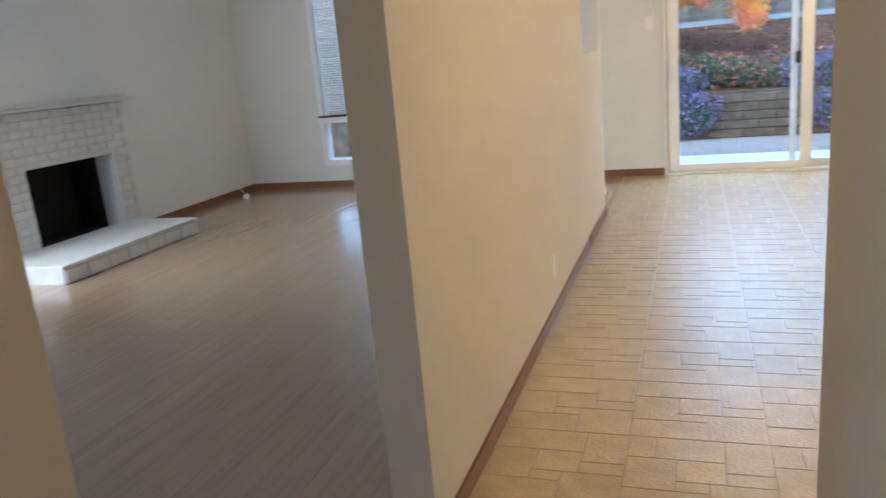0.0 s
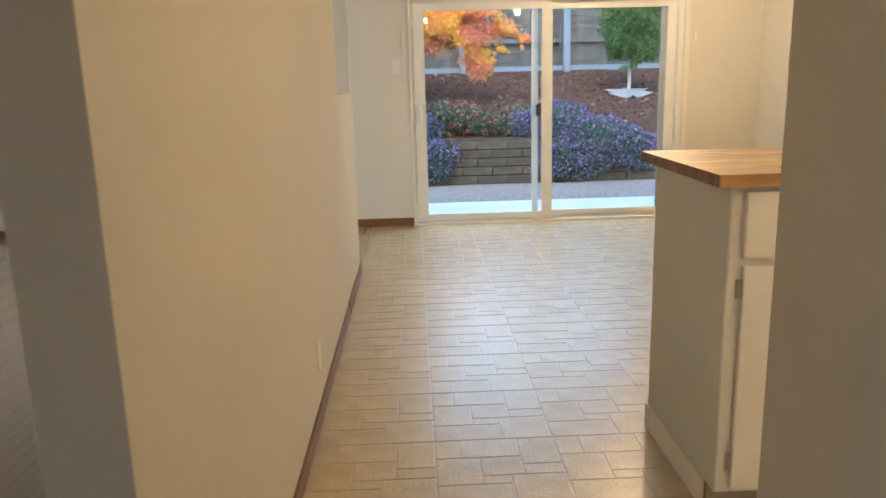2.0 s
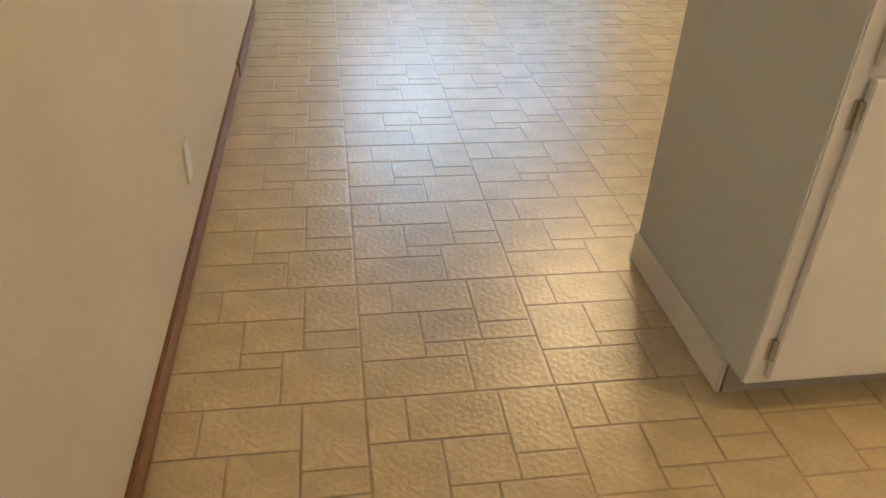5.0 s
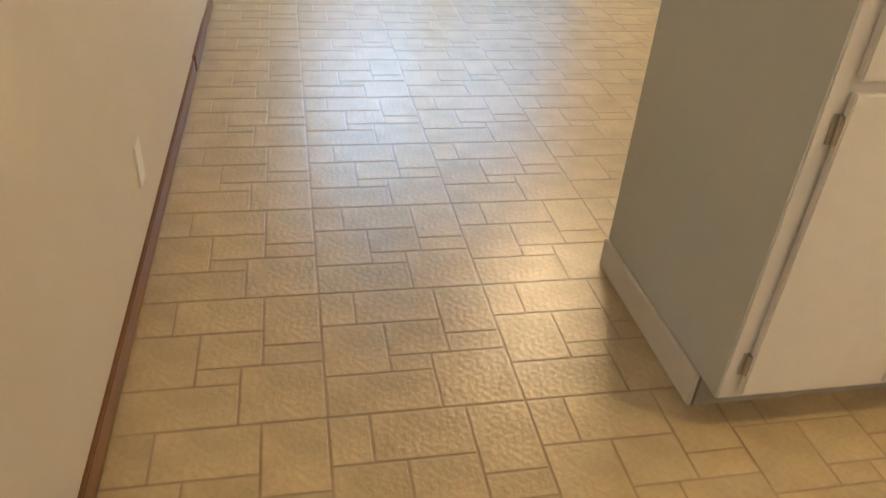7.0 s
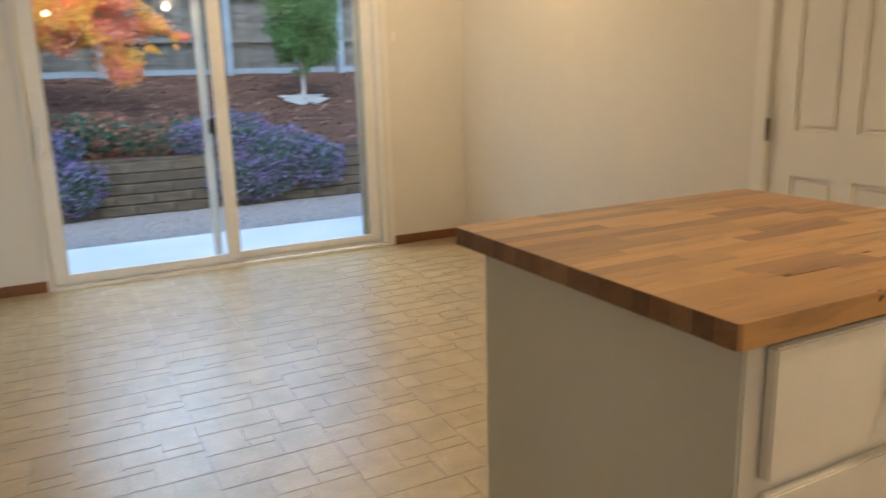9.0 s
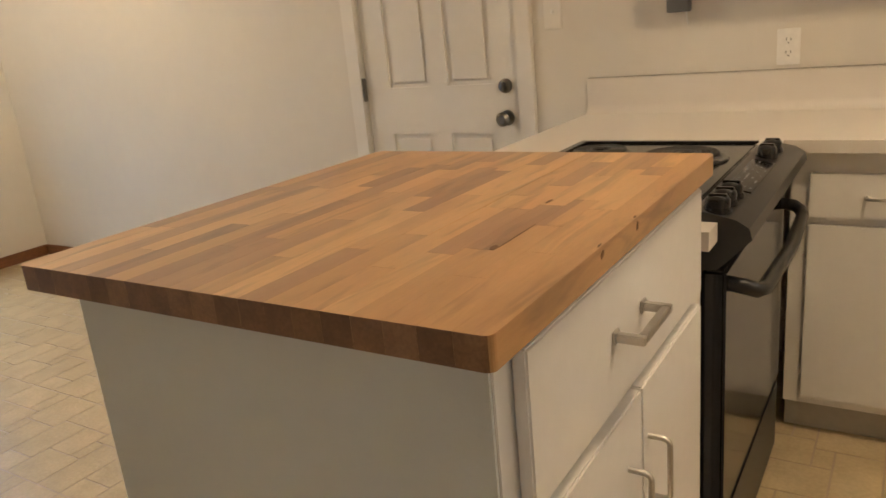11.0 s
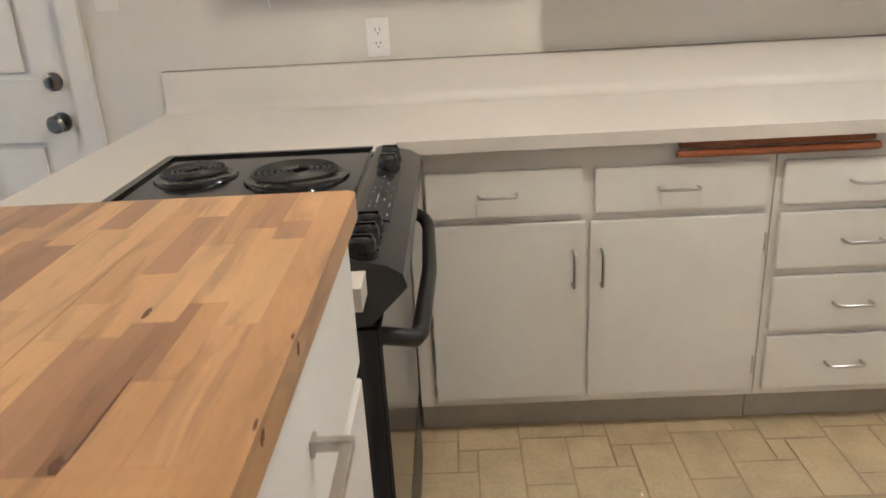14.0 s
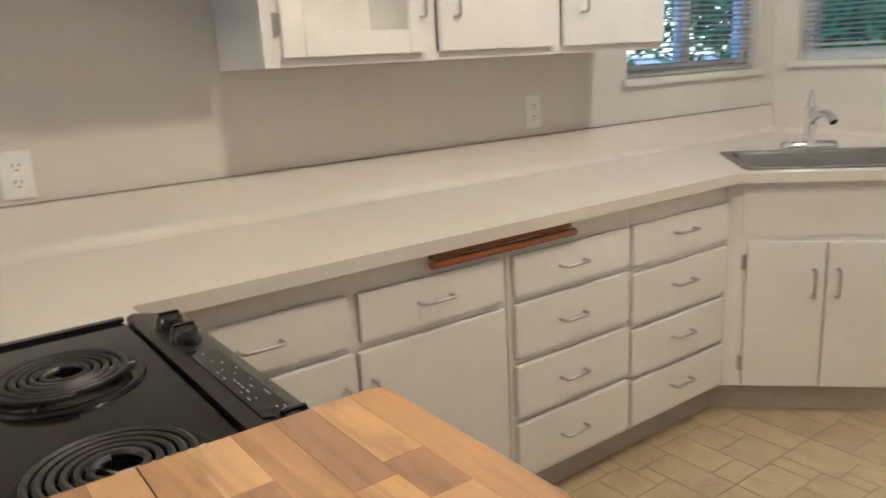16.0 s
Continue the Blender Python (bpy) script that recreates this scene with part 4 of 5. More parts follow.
for c in cols:
    fr += [(DX, DX + 0.0108, c[0], c[1], zz[i], zz[i + 1]) for i in range(0, 8, 2)]
slab("rails_and_stiles", fr, TRIM, door, bev=0.0)
for c in cols:
    for z0, z1 in zr:
        bm = bmesh.new()
        box(bm, DX + 0.003, DX + 0.0108, c[0] + 0.02, c[1] - 0.02, z0 + 0.02, z1 - 0.02)
        bevel(bm, 0.006, 2)
        part("raised_panel", bm, TRIM, door)
for z, r, nm, lb in ((0.862, 0.028, "knob", "dark pewter round knob"), (0.99, 0.022, "deadbolt", "dark pewter deadbolt")):
    bm = bmesh.new()
    c = Vector((DX, 4.428, z))
    o = Vector((-1, 0, 0))
    if nm == "knob":
        tube(bm, [c, c + o * 0.006, c + o * 0.008, c + o * 0.028, c + o * 0.034, c + o * 0.05, c + o * 0.06], [0.032, 0.031, 0.013, 0.013, 0.024, 0.029, 0.018], 20)
    else:
        tube(bm, [c, c + o * 0.012, c + o * 0.016, c + o * 0.018], [0.03, 0.028, 0.022, 0.012], 20)
        box(bm, DX - 0.034, DX - 0.018, 4.424, 4.432, z - 0.016, z + 0.016)
    part(nm, bm, PEWTER, door, lb, smooth=True)
for z in (0.24, 1.0, 1.8):
    bm = bmesh.new()
    tube(bm, [(XR - 0.008, 5.121, z - 0.05), (XR - 0.008, 5.121, z + 0.05)], 0.010, 8)
    part("hinge", bm, PEWTER, door, "steel butt hinge")

hook = thing("cord_hook", (0.31, YF, 1.5), "thin white looped blind cord beside the sliding door", "cord")
bm = bmesh.new()
tube(bm, [(0.30, YF - 0.008, 1.44), (0.268, YF - 0.008, 1.56), (0.275, YF - 0.008, 1.66), (0.295, YF - 0.008, 1.70), (0.308, YF - 0.008, 1.64), (0.303, YF - 0.008, 1.44)], 0.0035, 6)
part("loop", bm, PLASTIC, hook, smooth=True)

stud = thing("wall_hook", (2.84, YF, 1.56), "small white cord cleat on the wall beside the sliding door", "hook")
bm = bmesh.new()
box(bm, 2.832, 2.848, YF - 0.012, YF - 0.0005, 1.53, 1.6)
bevel(bm, 0.003)
part("cleat", bm, PLASTIC, stud)

# ---- windows ----
def blind_window(name, m, w, z0, z1, label, slat_to=None):
    """Local x along the wall, y into the room from the wall's face."""
    t = thing(name, m.translation, label, "window")
    fslab("window_frame", m, [(0.001, 0.045, -0.11, -0.06, z0, z1), (w - 0.045, w - 0.001, -0.11, -0.06, z0, z1), (0.045, w - 0.045, -0.11, -0.06, z0 + 0.001, z0 + 0.05), (0.045, w - 0.045, -0.11, -0.06, z1 - 0.05, z1 - 0.001), (w / 2 - 0.03, w / 2 + 0.03, -0.109, -0.061, z0 + 0.05, z1 - 0.05)], ALU, t, bev=0.001)
    for a, b in ((0.045, w / 2 - 0.03), (w / 2 + 0.03, w - 0.045)):
        fslab("pane", m, (a - 0.003, b + 0.003, -0.09, -0.085, z0 + 0.047, z1 - 0.047), GLASS, t).visible_shadow = False
    fslab("window_sill", m, (-0.03, w + 0.03, -0.0595, 0.022, z0 - 0.03, z0 - 0.002), TRIM, t, bev=0.004)
    return t


def slats(parent, m, w, z0, z1, depth=-0.035, tilt=12, step=0.021, material=None):
    material = material or BLIND
    bl = thing("window_blind", parent, "grey horizontal slat blind hanging in the window", "blind", "window blinds")
    bm = bmesh.new()
    n = int((z1 - z0) / step)
    for i in range(n):
        z = z0 + 0.012 + i * step
        m2 = m @ Matrix.Translation((0, depth, z)) @ Matrix.Rotation(radians(tilt), 4, "X")
        b2 = bmesh.new()
        box(b2, 0.012, w - 0.012, -0.0125, 0.0125, -0.0004, 0.0004)
        part("slat", xf(b2, m2), material, bl)
    bm.free()
    fslab("bottom_bar", m, (0.012, w - 0.012, depth - 0.012, depth + 0.012, z0 - 0.014, z0 - 0.002), BLIND, bl, bev=0.002)
    for u in (0.1, w / 2, w - 0.1):
        b2 = bmesh.new()
        tube(b2, [(u, depth + 0.013, z0), (u, depth + 0.013, z1)], 0.0008, 4)
        part("cord", xf(b2, m), PLASTIC, bl)


mw1 = Matrix(((0, -1, 0, XR), (-1, 0, 0, 1.24), (0, 0, 1, 0), (0, 0, 0, 1)))
blind_window("window_1", mw1, 0.905, 1.175, 2.05, "two-light aluminium corner window over the worktop with a painted sill")
slats((XR, 0.8, 1.2), mw1, 0.905, 1.192, 2.04)
mw2 = Matrix(((-1, 0, 0, 3.31), (0, 1, 0, YB), (0, 0, 1, 0), (0, 0, 0, 1)))
blind_window("window_2", mw2, 1.46, 1.2, 2.05, "wide aluminium window over the sink with a painted sill")
slats((2.6, YB, 1.2), mw2, 1.46, 1.275, 2.04)

# living-room window: tall fixed lights over small vent lights
mw3 = Matrix(((1, 0, 0, -3.135), (0, -1, 0, YF), (0, 0, 1, 0), (0, 0, 0, 1)))
w3 = thing("window_3", (-1.85, YF, 0.24), "tall white living-room window in three bays with lower vent lights", "window")
W3 = 2.485
fslab("window_frame", mw3, [(0.001, 0.055, -0.12, 0.012, 0.232, 2.299), (W3 - 0.055, W3 - 0.001, -0.12, 0.012, 0.232, 2.299)], VINYLW, w3, bev=0.003)
for k in range(3):
    a = 0.055 + k * (W3 - 0.11) / 3
    c = 0.055 + (k + 1) * (W3 - 0.11) / 3
    bay = [(a, c, -0.12, 0.012, 0.233, 0.29), (a, c, -0.12, 0.012, 2.24, 2.298), (a, c, -0.12, 0.012, 0.685, 0.75)]
    if k < 2:
        bay.append((c - 0.03, c + 0.03, -0.119, 0.0115, 0.2905, 0.6845))
        bay.append((c - 0.03, c + 0.03, -0.119, 0.0115, 0.7505, 2.2395))
    fslab("bay_frame", mw3, bay, VINYLW, w3)
    for z0, z1 in ((0.287, 0.688), (0.747, 2.243)):
        fslab("pane", mw3, (a, c, -0.07, -0.064, z0, z1), GLASS, w3).visible_shadow = False
fslab("transom", mw3, (0.0, W3, 0.0125, 0.03, 0.745, 0.765), DARK, w3, "thin dark transom strip")
slats((-1.85, YF, 0.8), mw3, W3, 0.78, 2.23, depth=-0.03, tilt=52, step=0.024, material=BLINDW)

# ---- fireplace ----
FXW = -4.05
fp = thing("fireplace", (FXW, 5.3, 0), "white-painted brick fireplace with dark firebox, shelf and raised hearth", "fireplace")
x0, x1 = FXW - 0.45, FXW - 0.02
slab("firebox_back", (x0 - 0.04, x0, 4.95, 5.94, 0.04, 0.76), SOOT, fp, "soot-black firebrick panel")
slab("firebox_side", (x0, x1 + 0.019, 4.95, 4.999, 0.04, 0.76), SOOT, fp, "soot-black firebrick panel")
slab("firebox_side", (x0, x1 + 0.019, 5.891, 5.94, 0.04, 0.76), SOOT, fp, "soot-black firebrick panel")
slab("firebox_lintel", (x0, x1 + 0.019, 4.999, 5.891, 0.716, 0.76), SOOT, fp, "soot-black firebrick panel")
slab("firebox_floor", (x0, x1 + 0.019, 4.999, 5.891, 0.04, 0.084), SOOT, fp, "soot-black firebrick panel")
bm = bmesh.new()
for d in ((FXW + 0.0005, FXW + 0.03, 4.3, 4.995, 0.13, 1.13), (FXW + 0.0005, FXW + 0.03, 5.895, 6.1, 0.13, 1.13), (FXW + 0.0005, FXW + 0.03, 4.995, 5.895, 0.72, 1.13)):
    box(bm, *d)
part("mortar", bm, MORTAR, fp)
slab("mantel_shelf", [(FXW + 0.0005, FXW + 0.12, 4.28, 6.2, 1.14, 1.165), (FXW + 0.0005, FXW + 0.08, 4.29, 6.16, 1.166, 1.2)], BRICKW, fp, "white-painted stepped mantel shelf", bev=0.004)
slab("hearth_core", (FXW + 0.002, FXW + 0.68, 4.52, 5.99, 0.0, 0.105), MORTAR, fp)
bm0 = bmesh.new()
box(bm0, 0, 0.024, -0.098, 0.098, -0.028, 0.028)
bevel(bm0, 0.004, 1)
me = bpy.data.meshes.new("brick")
bm0.to_mesh(me)
bm0.free()
me.materials.append(BRICKW)


def brick(x, y, z, sy=1.0, sz=1.0, turn=0.0):
    o = new("brick", me)
    o.parent = fp
    o.matrix_parent_inverse = fp.matrix_world.inverted()
    o.matrix_basis = Matrix.LocRotScale((x, y, z), Euler((0, 0, turn)), (1, sy, sz))


for r in range(16):
    z = 0.155 + r * 0.0635
    y = 4.3 + (0 if r % 2 else -0.1)
    while y < 6.1:
        a, b = max(y, 4.3), min(y + 0.2, 6.1)
        y += 0.206
        if z < 0.735:
            if b > 4.995 and a < 4.995:
                b = 4.995
            if a < 5.895 and b > 5.895:
                a = 5.895
            if a >= 4.99 and b <= 5.9:
                continue
        if b - a > 0.03:
            brick(FXW + 0.0145, (a + b) / 2, z, (b - a) / 0.2, 1)
for k in range(8):
    if k < 7:
        brick(FXW + 0.672, 4.63 + k * 0.205, 0.052, 1.0, 1.75)
slab("hearth_top", [(FXW + 0.002, FXW + 0.70, 4.51, 6.0, 0.1055, 0.13)], BRICKW, fp, "white-painted hearth top", bev=0.006)

# oak strip floor of the living room
ro = random.Random(3)
strips = []
x = -4.045
while x < -0.013:
    y = -1.7 - ro.random()
    while y < 7.998:
        w = ro.uniform(0.5, 1.6)
        a, c = max(y, -1.7), min(y + w, 7.998)
        if c > a + 0.01:
            strips.append((math.hypot(x + 1.8, ((a + c) / 2 - 5.2) * 0.7), x, min(x + 0.0562, -0.012 if c < 6.39 else -0.032), a, c - 0.0008, ro.uniform(0, 0.0004)))
        y += w
    x += 0.057
strips.sort()
oaks = bpy.data.objects["floor_subfloor"]
for _, a0, a1, y0, y1, z in strips[:300]:
    bm = bmesh.new()
    box(bm, a0, a1, y0, y1, -0.013, z)
    part("floor_strip", bm, OAKP, oaks)
bm = bmesh.new()
for _, a0, a1, y0, y1, z in strips[300:]:
    box(bm, a0, a1, y0, y1, -0.013, z)
part("oak_floor_strips", bm, OAK, kind="stuff")

dl = thing("floor_plug", (-3.83, 7.47, 0), "small dark cable end on the living-room floor by the baseboard", "plug")
bm = bmesh.new()
box(bm, -3.85, -3.79, 7.44, 7.5, 0.001, 0.05)
bevel(bm, 0.012)
tube(bm, [(-3.82, 7.5, 0.03), (-3.9, 7.6, 0.02), (-4.03, 7.62, 0.12)], 0.004, 6)
part("plug", bm, PLASTIC, dl)

# ---- lamps ----
# Unseen canopies; the hall and sink ones only accompany added fill lights.
for nm, p in (("ceiling_lamp", (2.18, 6.7, H)), ("ceiling_lamp", (1.75, 2.78, H)), ("ceiling_lamp", (0.68, -0.2, H)), ("ceiling_lamp", (2.23, 1.21, H))):
    t = thing(nm, p, "small round warm-white ceiling lamp added out of view", "lamp")
    bm = bmesh.new()
    disc(bm, (p[0], p[1], p[2] - 0.012), (0, 0, 1), 0.08, 0.012, 28)
    part("canopy", bm, TRIM, t)

# ---- garden ----
def leaves(bm, centre, radii, n, size, rnd, thick=0.5, cull=0.0, cut=None):
    for _ in range(n):
        while True:
            d = Vector((rnd.gauss(0, 1), rnd.gauss(0, 1), rnd.gauss(0, 1))).normalized()
            r = (thick + (1 - thick) * rnd.random())
            lump = 1 + 0.38 * noise.noise(d * 2.3 + Vector(centre))
            p = Vector((centre[0] + d.x * radii[0] * r * lump, centre[1] + d.y * radii[1] * r * lump, centre[2] + d.z * radii[2] * r * lump))
            if noise.noise(p * 3.1) > cull - 1:
                break
        s = size * rnd.uniform(0.6, 1.3)
        e = Euler((rnd.uniform(0, 6.3), rnd.uniform(0, 6.3), rnd.uniform(0, 6.3))).to_matrix()
        q = [bm.verts.new(p + e @ Vector(v)) for v in ((-s, 0, 0), (0, -s * 0.45, s * 0.1), (s, 0, 0), (0, s * 0.45, s * 0.1))]
        bm.faces.new(q)


rl = random.Random(7)
wallthing = thing("retaining_wall", (2, 11.5, -0.12), "low brown block retaining wall below the mulch bank", "retaining wall")
slab("core", (-7.9, 12.9, 11.485, 11.62, -0.3, 0.475), BLOCK, wallthing)
bm0 = bmesh.new()
box(bm0, -0.198, 0.198, 0, 0.1, -0.053, 0.053)
bevel(bm0, 0.01, 1)
blk = bpy.data.meshes.new("block")
bm0.to_mesh(blk)
bm0.free()
blk.materials.append(BLOCK)
for r in range(5):
    for k in range(22):
        o = new("block", blk)
        o.parent = wallthing
        o.matrix_parent_inverse = wallthing.matrix_world.inverted()
        o.matrix_basis = Matrix.LocRotScale((-2.6 + k * 0.403 + (0.2 if r % 2 else 0), 11.40 + 0.015 * r + rl.uniform(-0.008, 0.008), -0.065 + r * 0.113), Euler((rl.uniform(-0.02, 0.02), 0, rl.uniform(-0.015, 0.015))), (1, 1, 1))

fence = thing("garden_fence", (2, 16.2, 1.3), "weathered grey board fence at the top of the bank", "fence")
x = -6.7
while x < 12:
    slab("post", (x, x + 0.12, 16.05, 16.17, 1.2, 3.4), PALEWOOD, fence, "bluish grey square post")
    x += 2.0
slab("kickboard", (-8, 13, 16.195, 16.23, 1.22, 1.47), PALEWOOD, fence, "pale horizontal bottom board")
for z in (1.9, 2.6, 3.2):
    slab("rail", (-8, 13, 16.172, 16.225, z, z + 0.09), FENCE, fence)
for k in range(110):
    x = -6 + k * 0.152
    o = slab("board", (x, x + 0.148, 16.235 + rl.uniform(0, 0.008), 16.255, 1.47, 3.35 + rl.uniform(-0.01, 0.01)), FENCE, fence)

bm = bmesh.new()
for _ in range(14000):
    x, y = rl.uniform(-4, 9), rl.uniform(11.65, 16.1)
    z = 0.46 + (y - 11.6) * 0.2 + 0.035 * noise.noise(Vector((x * 1.7, y * 1.7, 0))) + 0.012
    s = rl.uniform(0.01, 0.03)
    e = Euler((rl.uniform(-0.5, 0.5), rl.uniform(-0.5, 0.5), rl.uniform(0, 6.3))).to_matrix()
    q = [bm.verts.new(Vector((x, y, z)) + e @ Vector(v)) for v in ((-s, -s * 0.3, 0), (s, -s * 0.4, 0), (s * 0.9, s * 0.35, 0.006), (-s, s * 0.3, 0.006))]
    bm.faces.new(q)
part("bark_chips", bm, CHIPS, kind="stuff")
bm = bmesh.new()
for _ in range(7000):
    x, y = rl.uniform(-2.5, 6.5), rl.uniform(9.84, 11.4)
    s = rl.uniform(0.006, 0.016)
    vs = [bm.verts.new((x + s * a * rl.uniform(0.6, 1), y + s * b * rl.uniform(0.6, 1), -0.125 + s * c)) for a, b, c in ((-1, 0, 0.2), (1, 0, 0.2), (0, -1, 0.2), (0, 1, 0.2), (0, 0, 1))]
    for f in ((0, 2, 4), (2, 1, 4), (1, 3, 4), (3, 0, 4)):
        bm.faces.new([vs[i] for i in f])
part("gravel_stones", bm, STONE, kind="stuff")


def shrub(at, blobs, n, label, mats, size=0.03, category="shrub"):
    t = thing("flowering_shrub", at, label, category, "shrubs along the retaining wall")
    for (nm, material, share, sz, th) in mats:
        bm = bmesh.new()
        for c, r in blobs:
            leaves(bm, c, r, int(n * share / len(blobs)), sz, rl, thick=th)
        part(nm, bm, material, t)
    bm = bmesh.new()
    for c, r in blobs:
        for k in range(4):
            a = rl.uniform(0, 6.3)
            tube(bm, [(at[0] + 0.05 * math.cos(a), at[1] + 0.05 * math.sin(a), at[2]), (c[0] + r[0] * 0.4 * math.cos(a), c[1] + r[1] * 0.4 * math.sin(a), c[2])], [0.012, 0.005], 5)
    part("stem", bm, DBARK, t)


PUR = [("foliage", SHRUB, 1.7, 0.026, 0.35), ("flowers", PURPLE, 1.0, 0.018, 0.82)]
RED = [("foliage", SHRUB, 1.7, 0.026, 0.35), ("red_leaves", PINK, 0.34, 0.023, 0.85)]
shrub((2.4, 11.7, 0.45), [((2.35, 11.7, 0.62), (0.55, 0.35, 0.33)), ((2.85, 11.5, 0.42), (0.6, 0.3, 0.36)), ((2.45, 11.38, 0.2), (0.5, 0.2, 0.3)), ((3.25, 11.45, 0.3), (0.4, 0.25, 0.3)), ((2.0, 11.75, 0.6), (0.35, 0.3, 0.28))], 11000, "sprawling shrub covered in small purple flowers, spilling over the block wall", PUR)
shrub((0.45, 11.7, 0.45), [((0.35, 11.6, 0.55), (0.4, 0.3, 0.35)), ((0.55, 11.4, 0.22), (0.42, 0.22, 0.34)), ((-0.3, 11.5, 0.35), (0.5, 0.3, 0.4))], 7500, "purple-flowered shrub hanging over the block wall", PUR)
shrub((1.2, 11.9, 0.5), [((0.9, 11.9, 0.72), (0.45, 0.35, 0.27)), ((1.5, 11.85, 0.62), (0.4, 0.3, 0.22)), ((1.9, 12.0, 0.68), (0.35, 0.3, 0.22))], 7000, "low shrub with green leaves turning red", RED)
shrub((0.3, 12.2, 0.55), [((0.2, 12.1, 0.85), (0.4, 0.35, 0.28)), ((-0.5, 12.1, 0.8), (0.5, 0.35, 0.3))], 4500, "green shrub with red-tinged tips", RED)

tree = thing("young_tree", (3.98, 14.0, 0.93), "young round-crowned green tree with a pale slim trunk", "tree")
bm = bmesh.new()
tube(bm, [(3.98, 14, 0.85), (3.985, 14, 1.2), (3.97, 14, 1.6), (3.99, 14, 2.6)], [0.035, 0.028, 0.026, 0.012], 10)
part("trunk", bm, BARK, tree, smooth=True)
bm = bmesh.new()
for k in range(14):
    a, z = rl.uniform(0, 6.3), rl.uniform(1.5, 2.3)
    tube(bm, [(3.98, 14, z), (3.98 + 0.2 * math.cos(a), 14 + 0.2 * math.sin(a), z + 0.25), (3.98 + 0.4 * math.cos(a), 14 + 0.4 * math.sin(a), z + 0.6)], [0.012, 0.008, 0.004], 5)
part("limbs", bm, DBARK, tree)
bm = bmesh.new()
leaves(bm, (4.05, 14, 2.14), (0.58, 0.55, 0.74), 19000, 0.026, rl, thick=0.3, cull=0.85)
leaves(bm, (4.04, 14, 1.75), (0.42, 0.4, 0.38), 5500, 0.026, rl, thick=0.3, cull=0.85)
part("crown", bm, GREEN, tree)
edging = thing("tree_mulch_cloth", (3.97, 13.95, 0.9), "pale folded cloth around the foot of the young tree", "cloth")
bm = bmesh.new()
cvs = bm.verts.new((3.97, 14.02, 1.03))
prev = None
first = None
for k in range(13):
    a = 2 * math.pi * k / 12
    r = 0.16 + 0.26 * (k % 2)
    v = bm.verts.new((3.97 + r * math.cos(a), 13.98 + 0.28 * math.sin(a), 0.93 + 0.06 * math.sin(a) + 0.07 * (k % 2))) if k < 12 else first
    first = first or v
    if prev:
        bm.faces.new((cvs, prev, v))
    prev = v
ext = bmesh.ops.extrude_face_region(bm, geom=bm.faces[:])
bmesh.ops.translate(bm, verts=[g for g in ext["geom"] if isinstance(g, bmesh.types.BMVert)], vec=(0, 0, 0.006))
part("cloth", bm, ALUDARK, edging)

maple = thing("maple_tree", (0.6, 13.6, 0.9), "small maple in orange, yellow and red autumn colour", "tree")
bm = bmesh.new()
tube(bm, [(-0.4, 13.7, 0.8), (-0.35, 13.7, 1.4), (-0.1, 13.6, 1.9), (0.4, 13.5, 2.3)], [0.07, 0.055, 0.045, 0.02], 10)
part("trunk", bm, DBARK, maple, smooth=True)
bm = bmesh.new()
for ex, ez in ((1.4, 1.75), (2.1, 1.85), (0.9, 1.7), (1.2, 2.6), (0.2, 1.7)):
    tube(bm, [(-0.2, 13.65, 1.75), ((ex - 0.2) / 2, 13.6, (ez + 2.3) / 2), (ex, 13.55, ez)], [0.03, 0.018, 0.005], 6)
part("limbs", bm, DBARK, maple)
crown = bmesh.new()
for c, r, n in (((0.3, 13.6, 2.2), (0.8, 0.6, 0.55), 8000), ((1.0, 13.5, 2.05), (0.65, 0.5, 0.45), 6500), ((1.45, 13.45, 1.55), (0.28, 0.25, 0.35), 1800), ((1.3, 13.5, 2.2), (0.55, 0.4, 0.36), 3200), ((0.1, 13.6, 1.95), (0.7, 0.4, 0.26), 2600), ((1.75, 13.5, 1.98), (0.36, 0.25, 0.2), 800), ((2.12, 13.5, 1.86), (0.26, 0.12, 0.08), 260), ((1.95, 13.5, 1.72), (0.2, 0.1, 0.07), 160), ((0.2, 13.6, 2.8), (1.3, 0.7, 0.5), 6000)):
    leaves(crown, c, r, int(n * 2.6), 0.024, rl, thick=0.05, cull=0.8)
sprays = [bmesh.new() for _ in range(3)]
for f in crown.faces:
    p = f.calc_center_median()
    k = noise.noise(p * 2.2) + 0.3 * noise.noise(p * 9) + rl.uniform(-0.12, 0.12) + 0.25 * (p.x - 0.9)
    b = sprays[0 if k < -0.1 else 1 if k < 0.14 else 2]
    b.faces.new([b.verts.new(v.co) for v in f.verts])
crown.free()
for b, m_ in zip(sprays, (MAPLEY, MAPLE, MAPLER)):
    part("crown", b, m_, maple)

bm = bmesh.new()
for k in range(26):
    x = -14 + k * 1.4
    leaves(bm, (x, 21 + rl.uniform(-1, 3), 2.2 + rl.uniform(0, 0.6)), (1.5, 1.2, 1.5), 700, 0.11, rl, thick=0.3)
part("far_hedge", bm, FAR, kind="stuff")
# trees outside the kitchen windows
bm = bmesh.new()
for k in range(16):
    a = k / 15
    leaves(bm, (10 + rl.uniform(-1, 1), -6 + 14 * a, 1.2 + rl.uniform(0, 1.6)), (1.3, 1.2, 1.7), 1700, 0.11, rl, thick=0.3)
    leaves(bm, (-2 + 11 * a, -8 + rl.uniform(-1, 1), 1.2 + rl.uniform(0, 1.6)), (1.3, 1.2, 1.7), 1700, 0.11, rl, thick=0.3)
part("side_hedge", bm, GREEN, kind="stuff")
bm = bmesh.new()
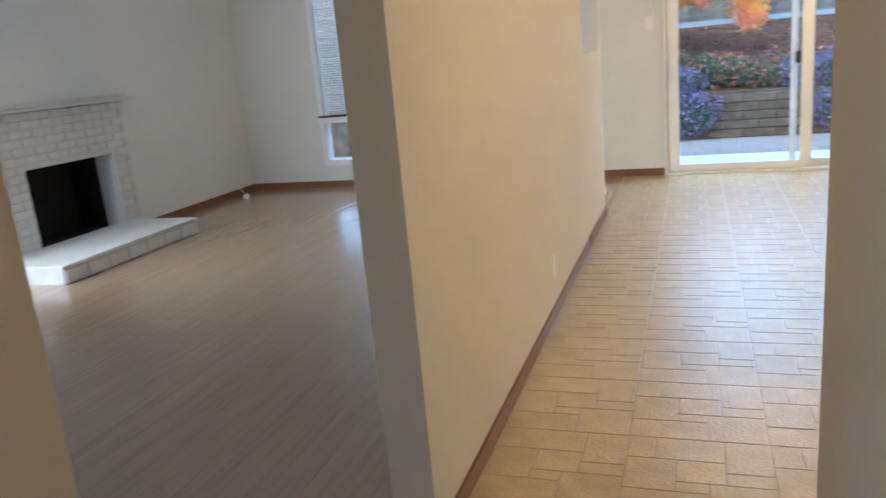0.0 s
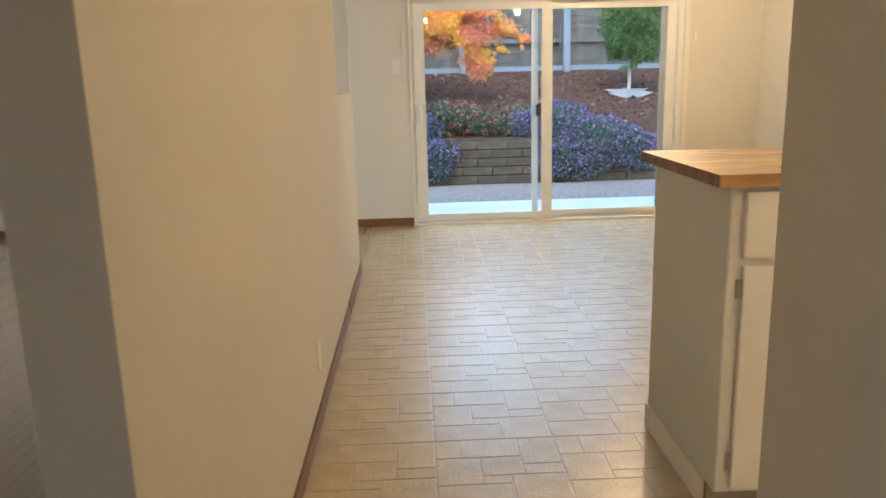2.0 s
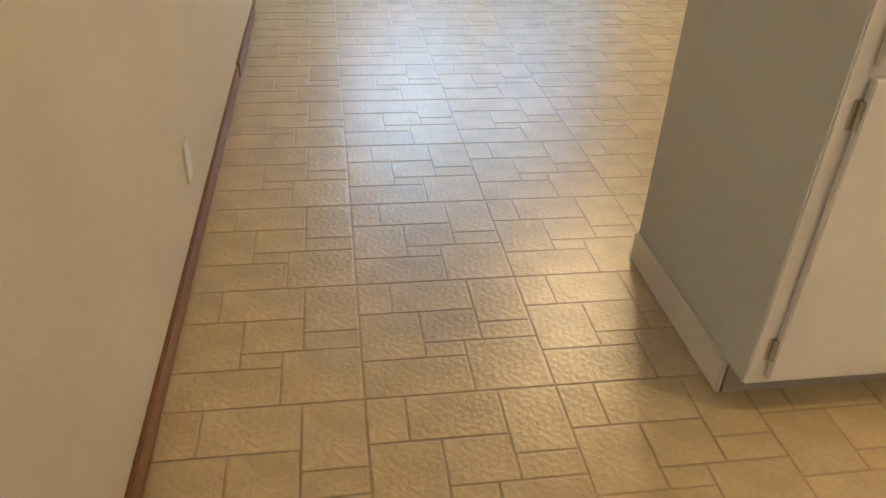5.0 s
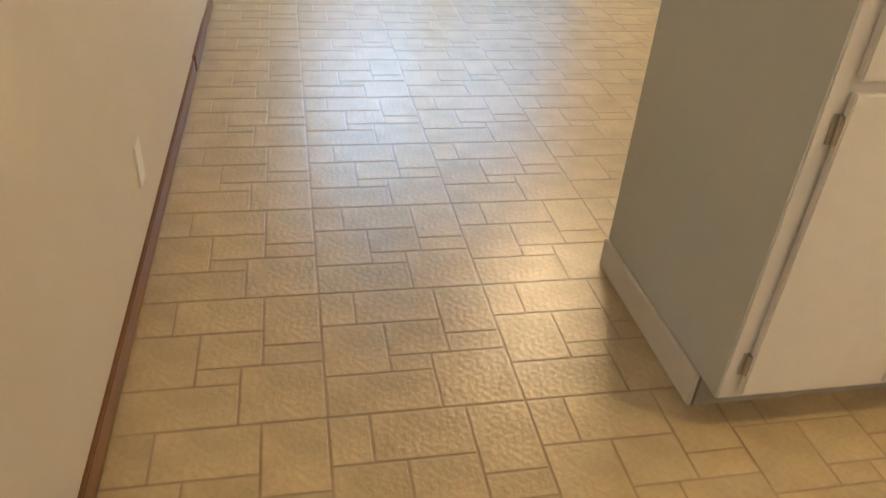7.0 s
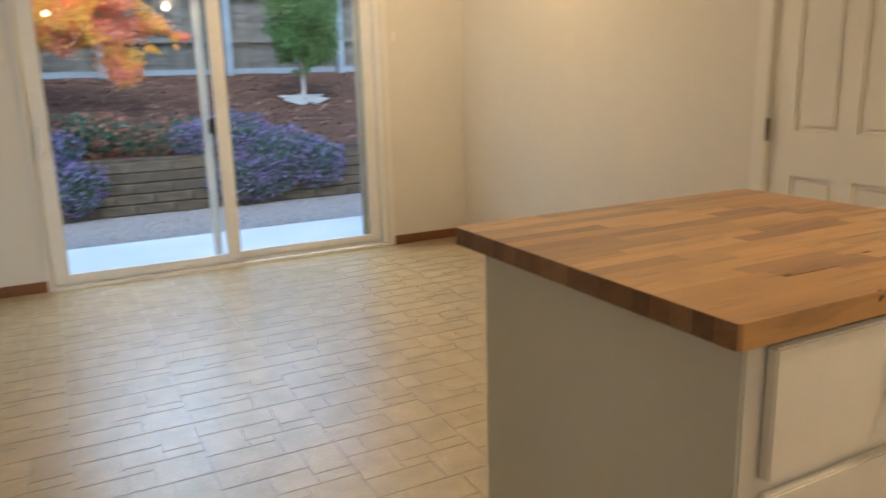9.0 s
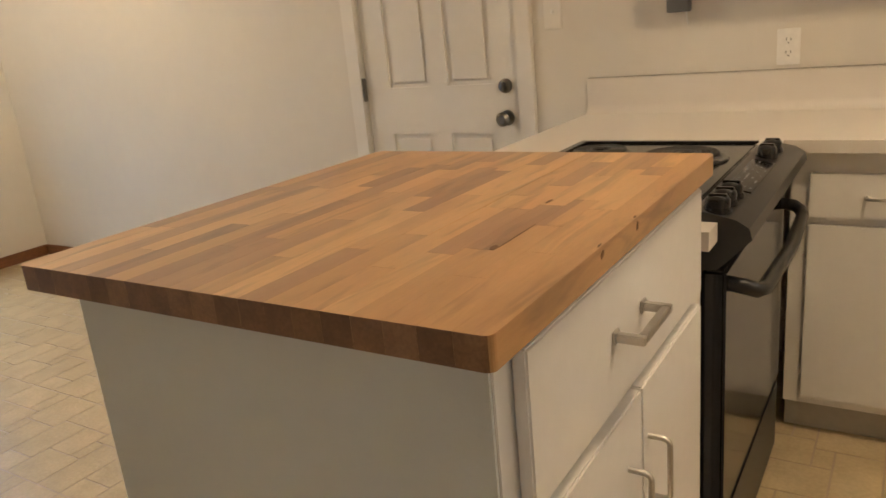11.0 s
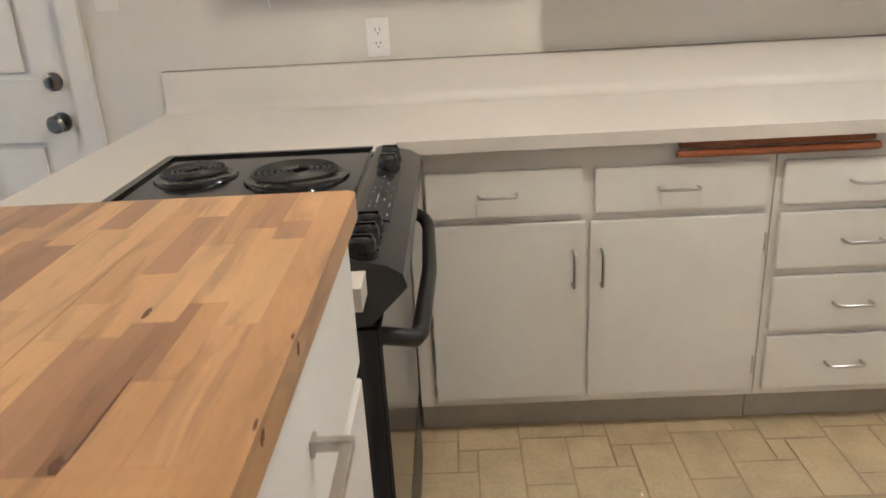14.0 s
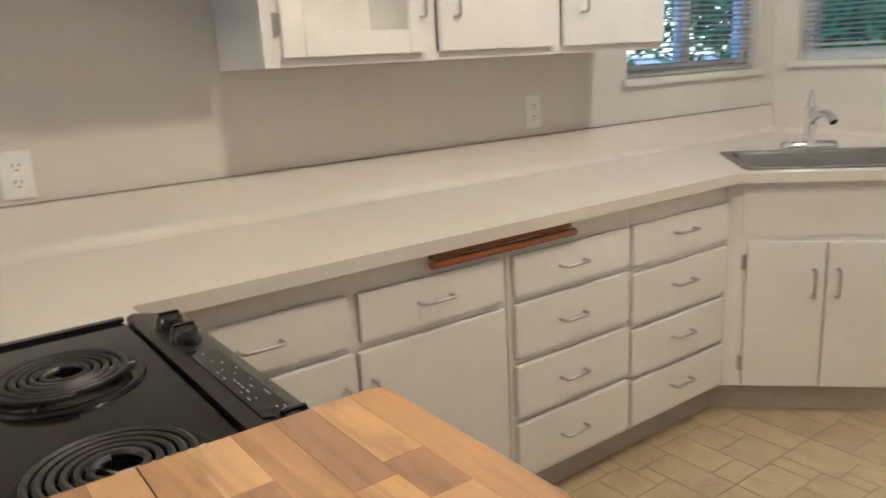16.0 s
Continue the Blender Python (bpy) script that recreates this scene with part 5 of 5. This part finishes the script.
box(bm, 3.6, 120, -120, 8.15, -0.4, -0.13)
box(bm, -120, 3.55, -120, -1.75, -0.4, -0.13)
part("side_yard_ground", bm, GRAVEL, kind="structure")

# ---- vinyl tiles ----
U = 0.4235
OX, OY = 0.433, 3.448
PIECES = ((0, 0.575, 0, 0.285), (0.575, 1, 0, 0.41), (0, 0.35, 0.285, 0.695), (0.35, 0.575, 0.285, 0.41), (0.35, 0.685, 0.41, 0.695), (0.685, 1, 0.41, 0.565), (0.685, 1, 0.565, 1), (0, 0.2, 0.695, 1), (0.2, 0.685, 0.695, 1))
J = 0.0027
shapes = {}
for i, (a, b, c, d) in enumerate(PIECES):
    shapes[i] = ((b - a) * U / 2 - J, (d - c) * U / 2 - J)


def chamfered(hx, hy, cx=0.0, cy=0.0):
    e = 0.0018
    lo = [(cx - hx, cy - hy), (cx + hx, cy - hy), (cx + hx, cy + hy), (cx - hx, cy + hy)]
    v = [(x, y, -0.0035) for x, y in lo] + [(x, y, -0.0003) for x, y in lo] + [(cx + sx * (hx - e), cy + sy * (hy - e), 0.0) for sx, sy in ((-1, -1), (1, -1), (1, 1), (-1, 1))]
    f = [(k, (k + 1) % 4, 4 + (k + 1) % 4, 4 + k) for k in range(4)] + [(4 + k, 4 + (k + 1) % 4, 8 + (k + 1) % 4, 8 + k) for k in range(4)] + [(8, 9, 10, 11)]
    return v, f


def blocked(x0, x1, y0, y1):
    for bx0, bx1, by0, by1 in ((1.225, XR, 3.39, 4.05), (2.92, XR, 1.372, 3.39), (0.9, 1.02, -9, 2.42)):
        if x0 >= bx0 and x1 <= bx1 and y0 >= by0 and y1 <= by1:
            return True
    return False


tiles = []
for mi_ in range(-2, 8):
    for mj in range(-13, 12):
        for i, (a, b, c, d) in enumerate(PIECES):
            x0, x1 = OX + (mi_ + a) * U, OX + (mi_ + b) * U
            y0, y1 = OY + (mj + c) * U, OY + (mj + d) * U
            cx0, cx1, cy0, cy1 = max(x0, 0.0), min(x1, XR), max(y0, -1.7), min(y1, YF)
            if cx1 - cx0 < 0.012 or cy1 - cy0 < 0.012 or blocked(cx0, cx1, cy0, cy1):
                continue
            whole = (cx0, cx1, cy0, cy1) == (x0, x1, y0, y1)
            dist = math.hypot((cx0 + cx1) / 2 - 1.0, ((cy0 + cy1) / 2 - 3.3) * 0.8)
            tiles.append((dist, i, cx0, cx1, cy0, cy1, whole))
tiles.sort()
floor_ob = bpy.data.objects["floor"]
meshes = {}
near, rest = tiles[:300], tiles[300:]
for _, i, x0, x1, y0, y1, whole in near:
    key = i if whole else (round(x1 - x0, 4), round(y1 - y0, 4))
    if key not in meshes:
        v, f = chamfered((x1 - x0) / 2 - J, (y1 - y0) / 2 - J)
        me = bpy.data.meshes.new("tile")
        me.from_pydata(v, [], f)
        me.materials.append(TILE)
        meshes[key] = me
    o = new("tile", meshes[key])
    o.location = ((x0 + x1) / 2, (y0 + y1) / 2, 0)
    o.parent = floor_ob
V, F = [], []
for _, i, x0, x1, y0, y1, whole in rest:
    v, f = chamfered((x1 - x0) / 2 - J, (y1 - y0) / 2 - J, (x0 + x1) / 2, (y0 + y1) / 2)
    n = len(V)
    V += v
    F += [tuple(n + q for q in face) for face in f]
me = bpy.data.meshes.new("floor_tiles")
me.from_pydata(V, [], F)
me.materials.append(TILES)
tagged(new("floor_tiles", me), kind="stuff")

for ob in scene.objects:
    if ob.parent is None and ob != cam:
        if ob.type == "LIGHT":
            continue
        ob.matrix_world = Matrix.Scale(SCALE, 4) @ ob.matrix_world
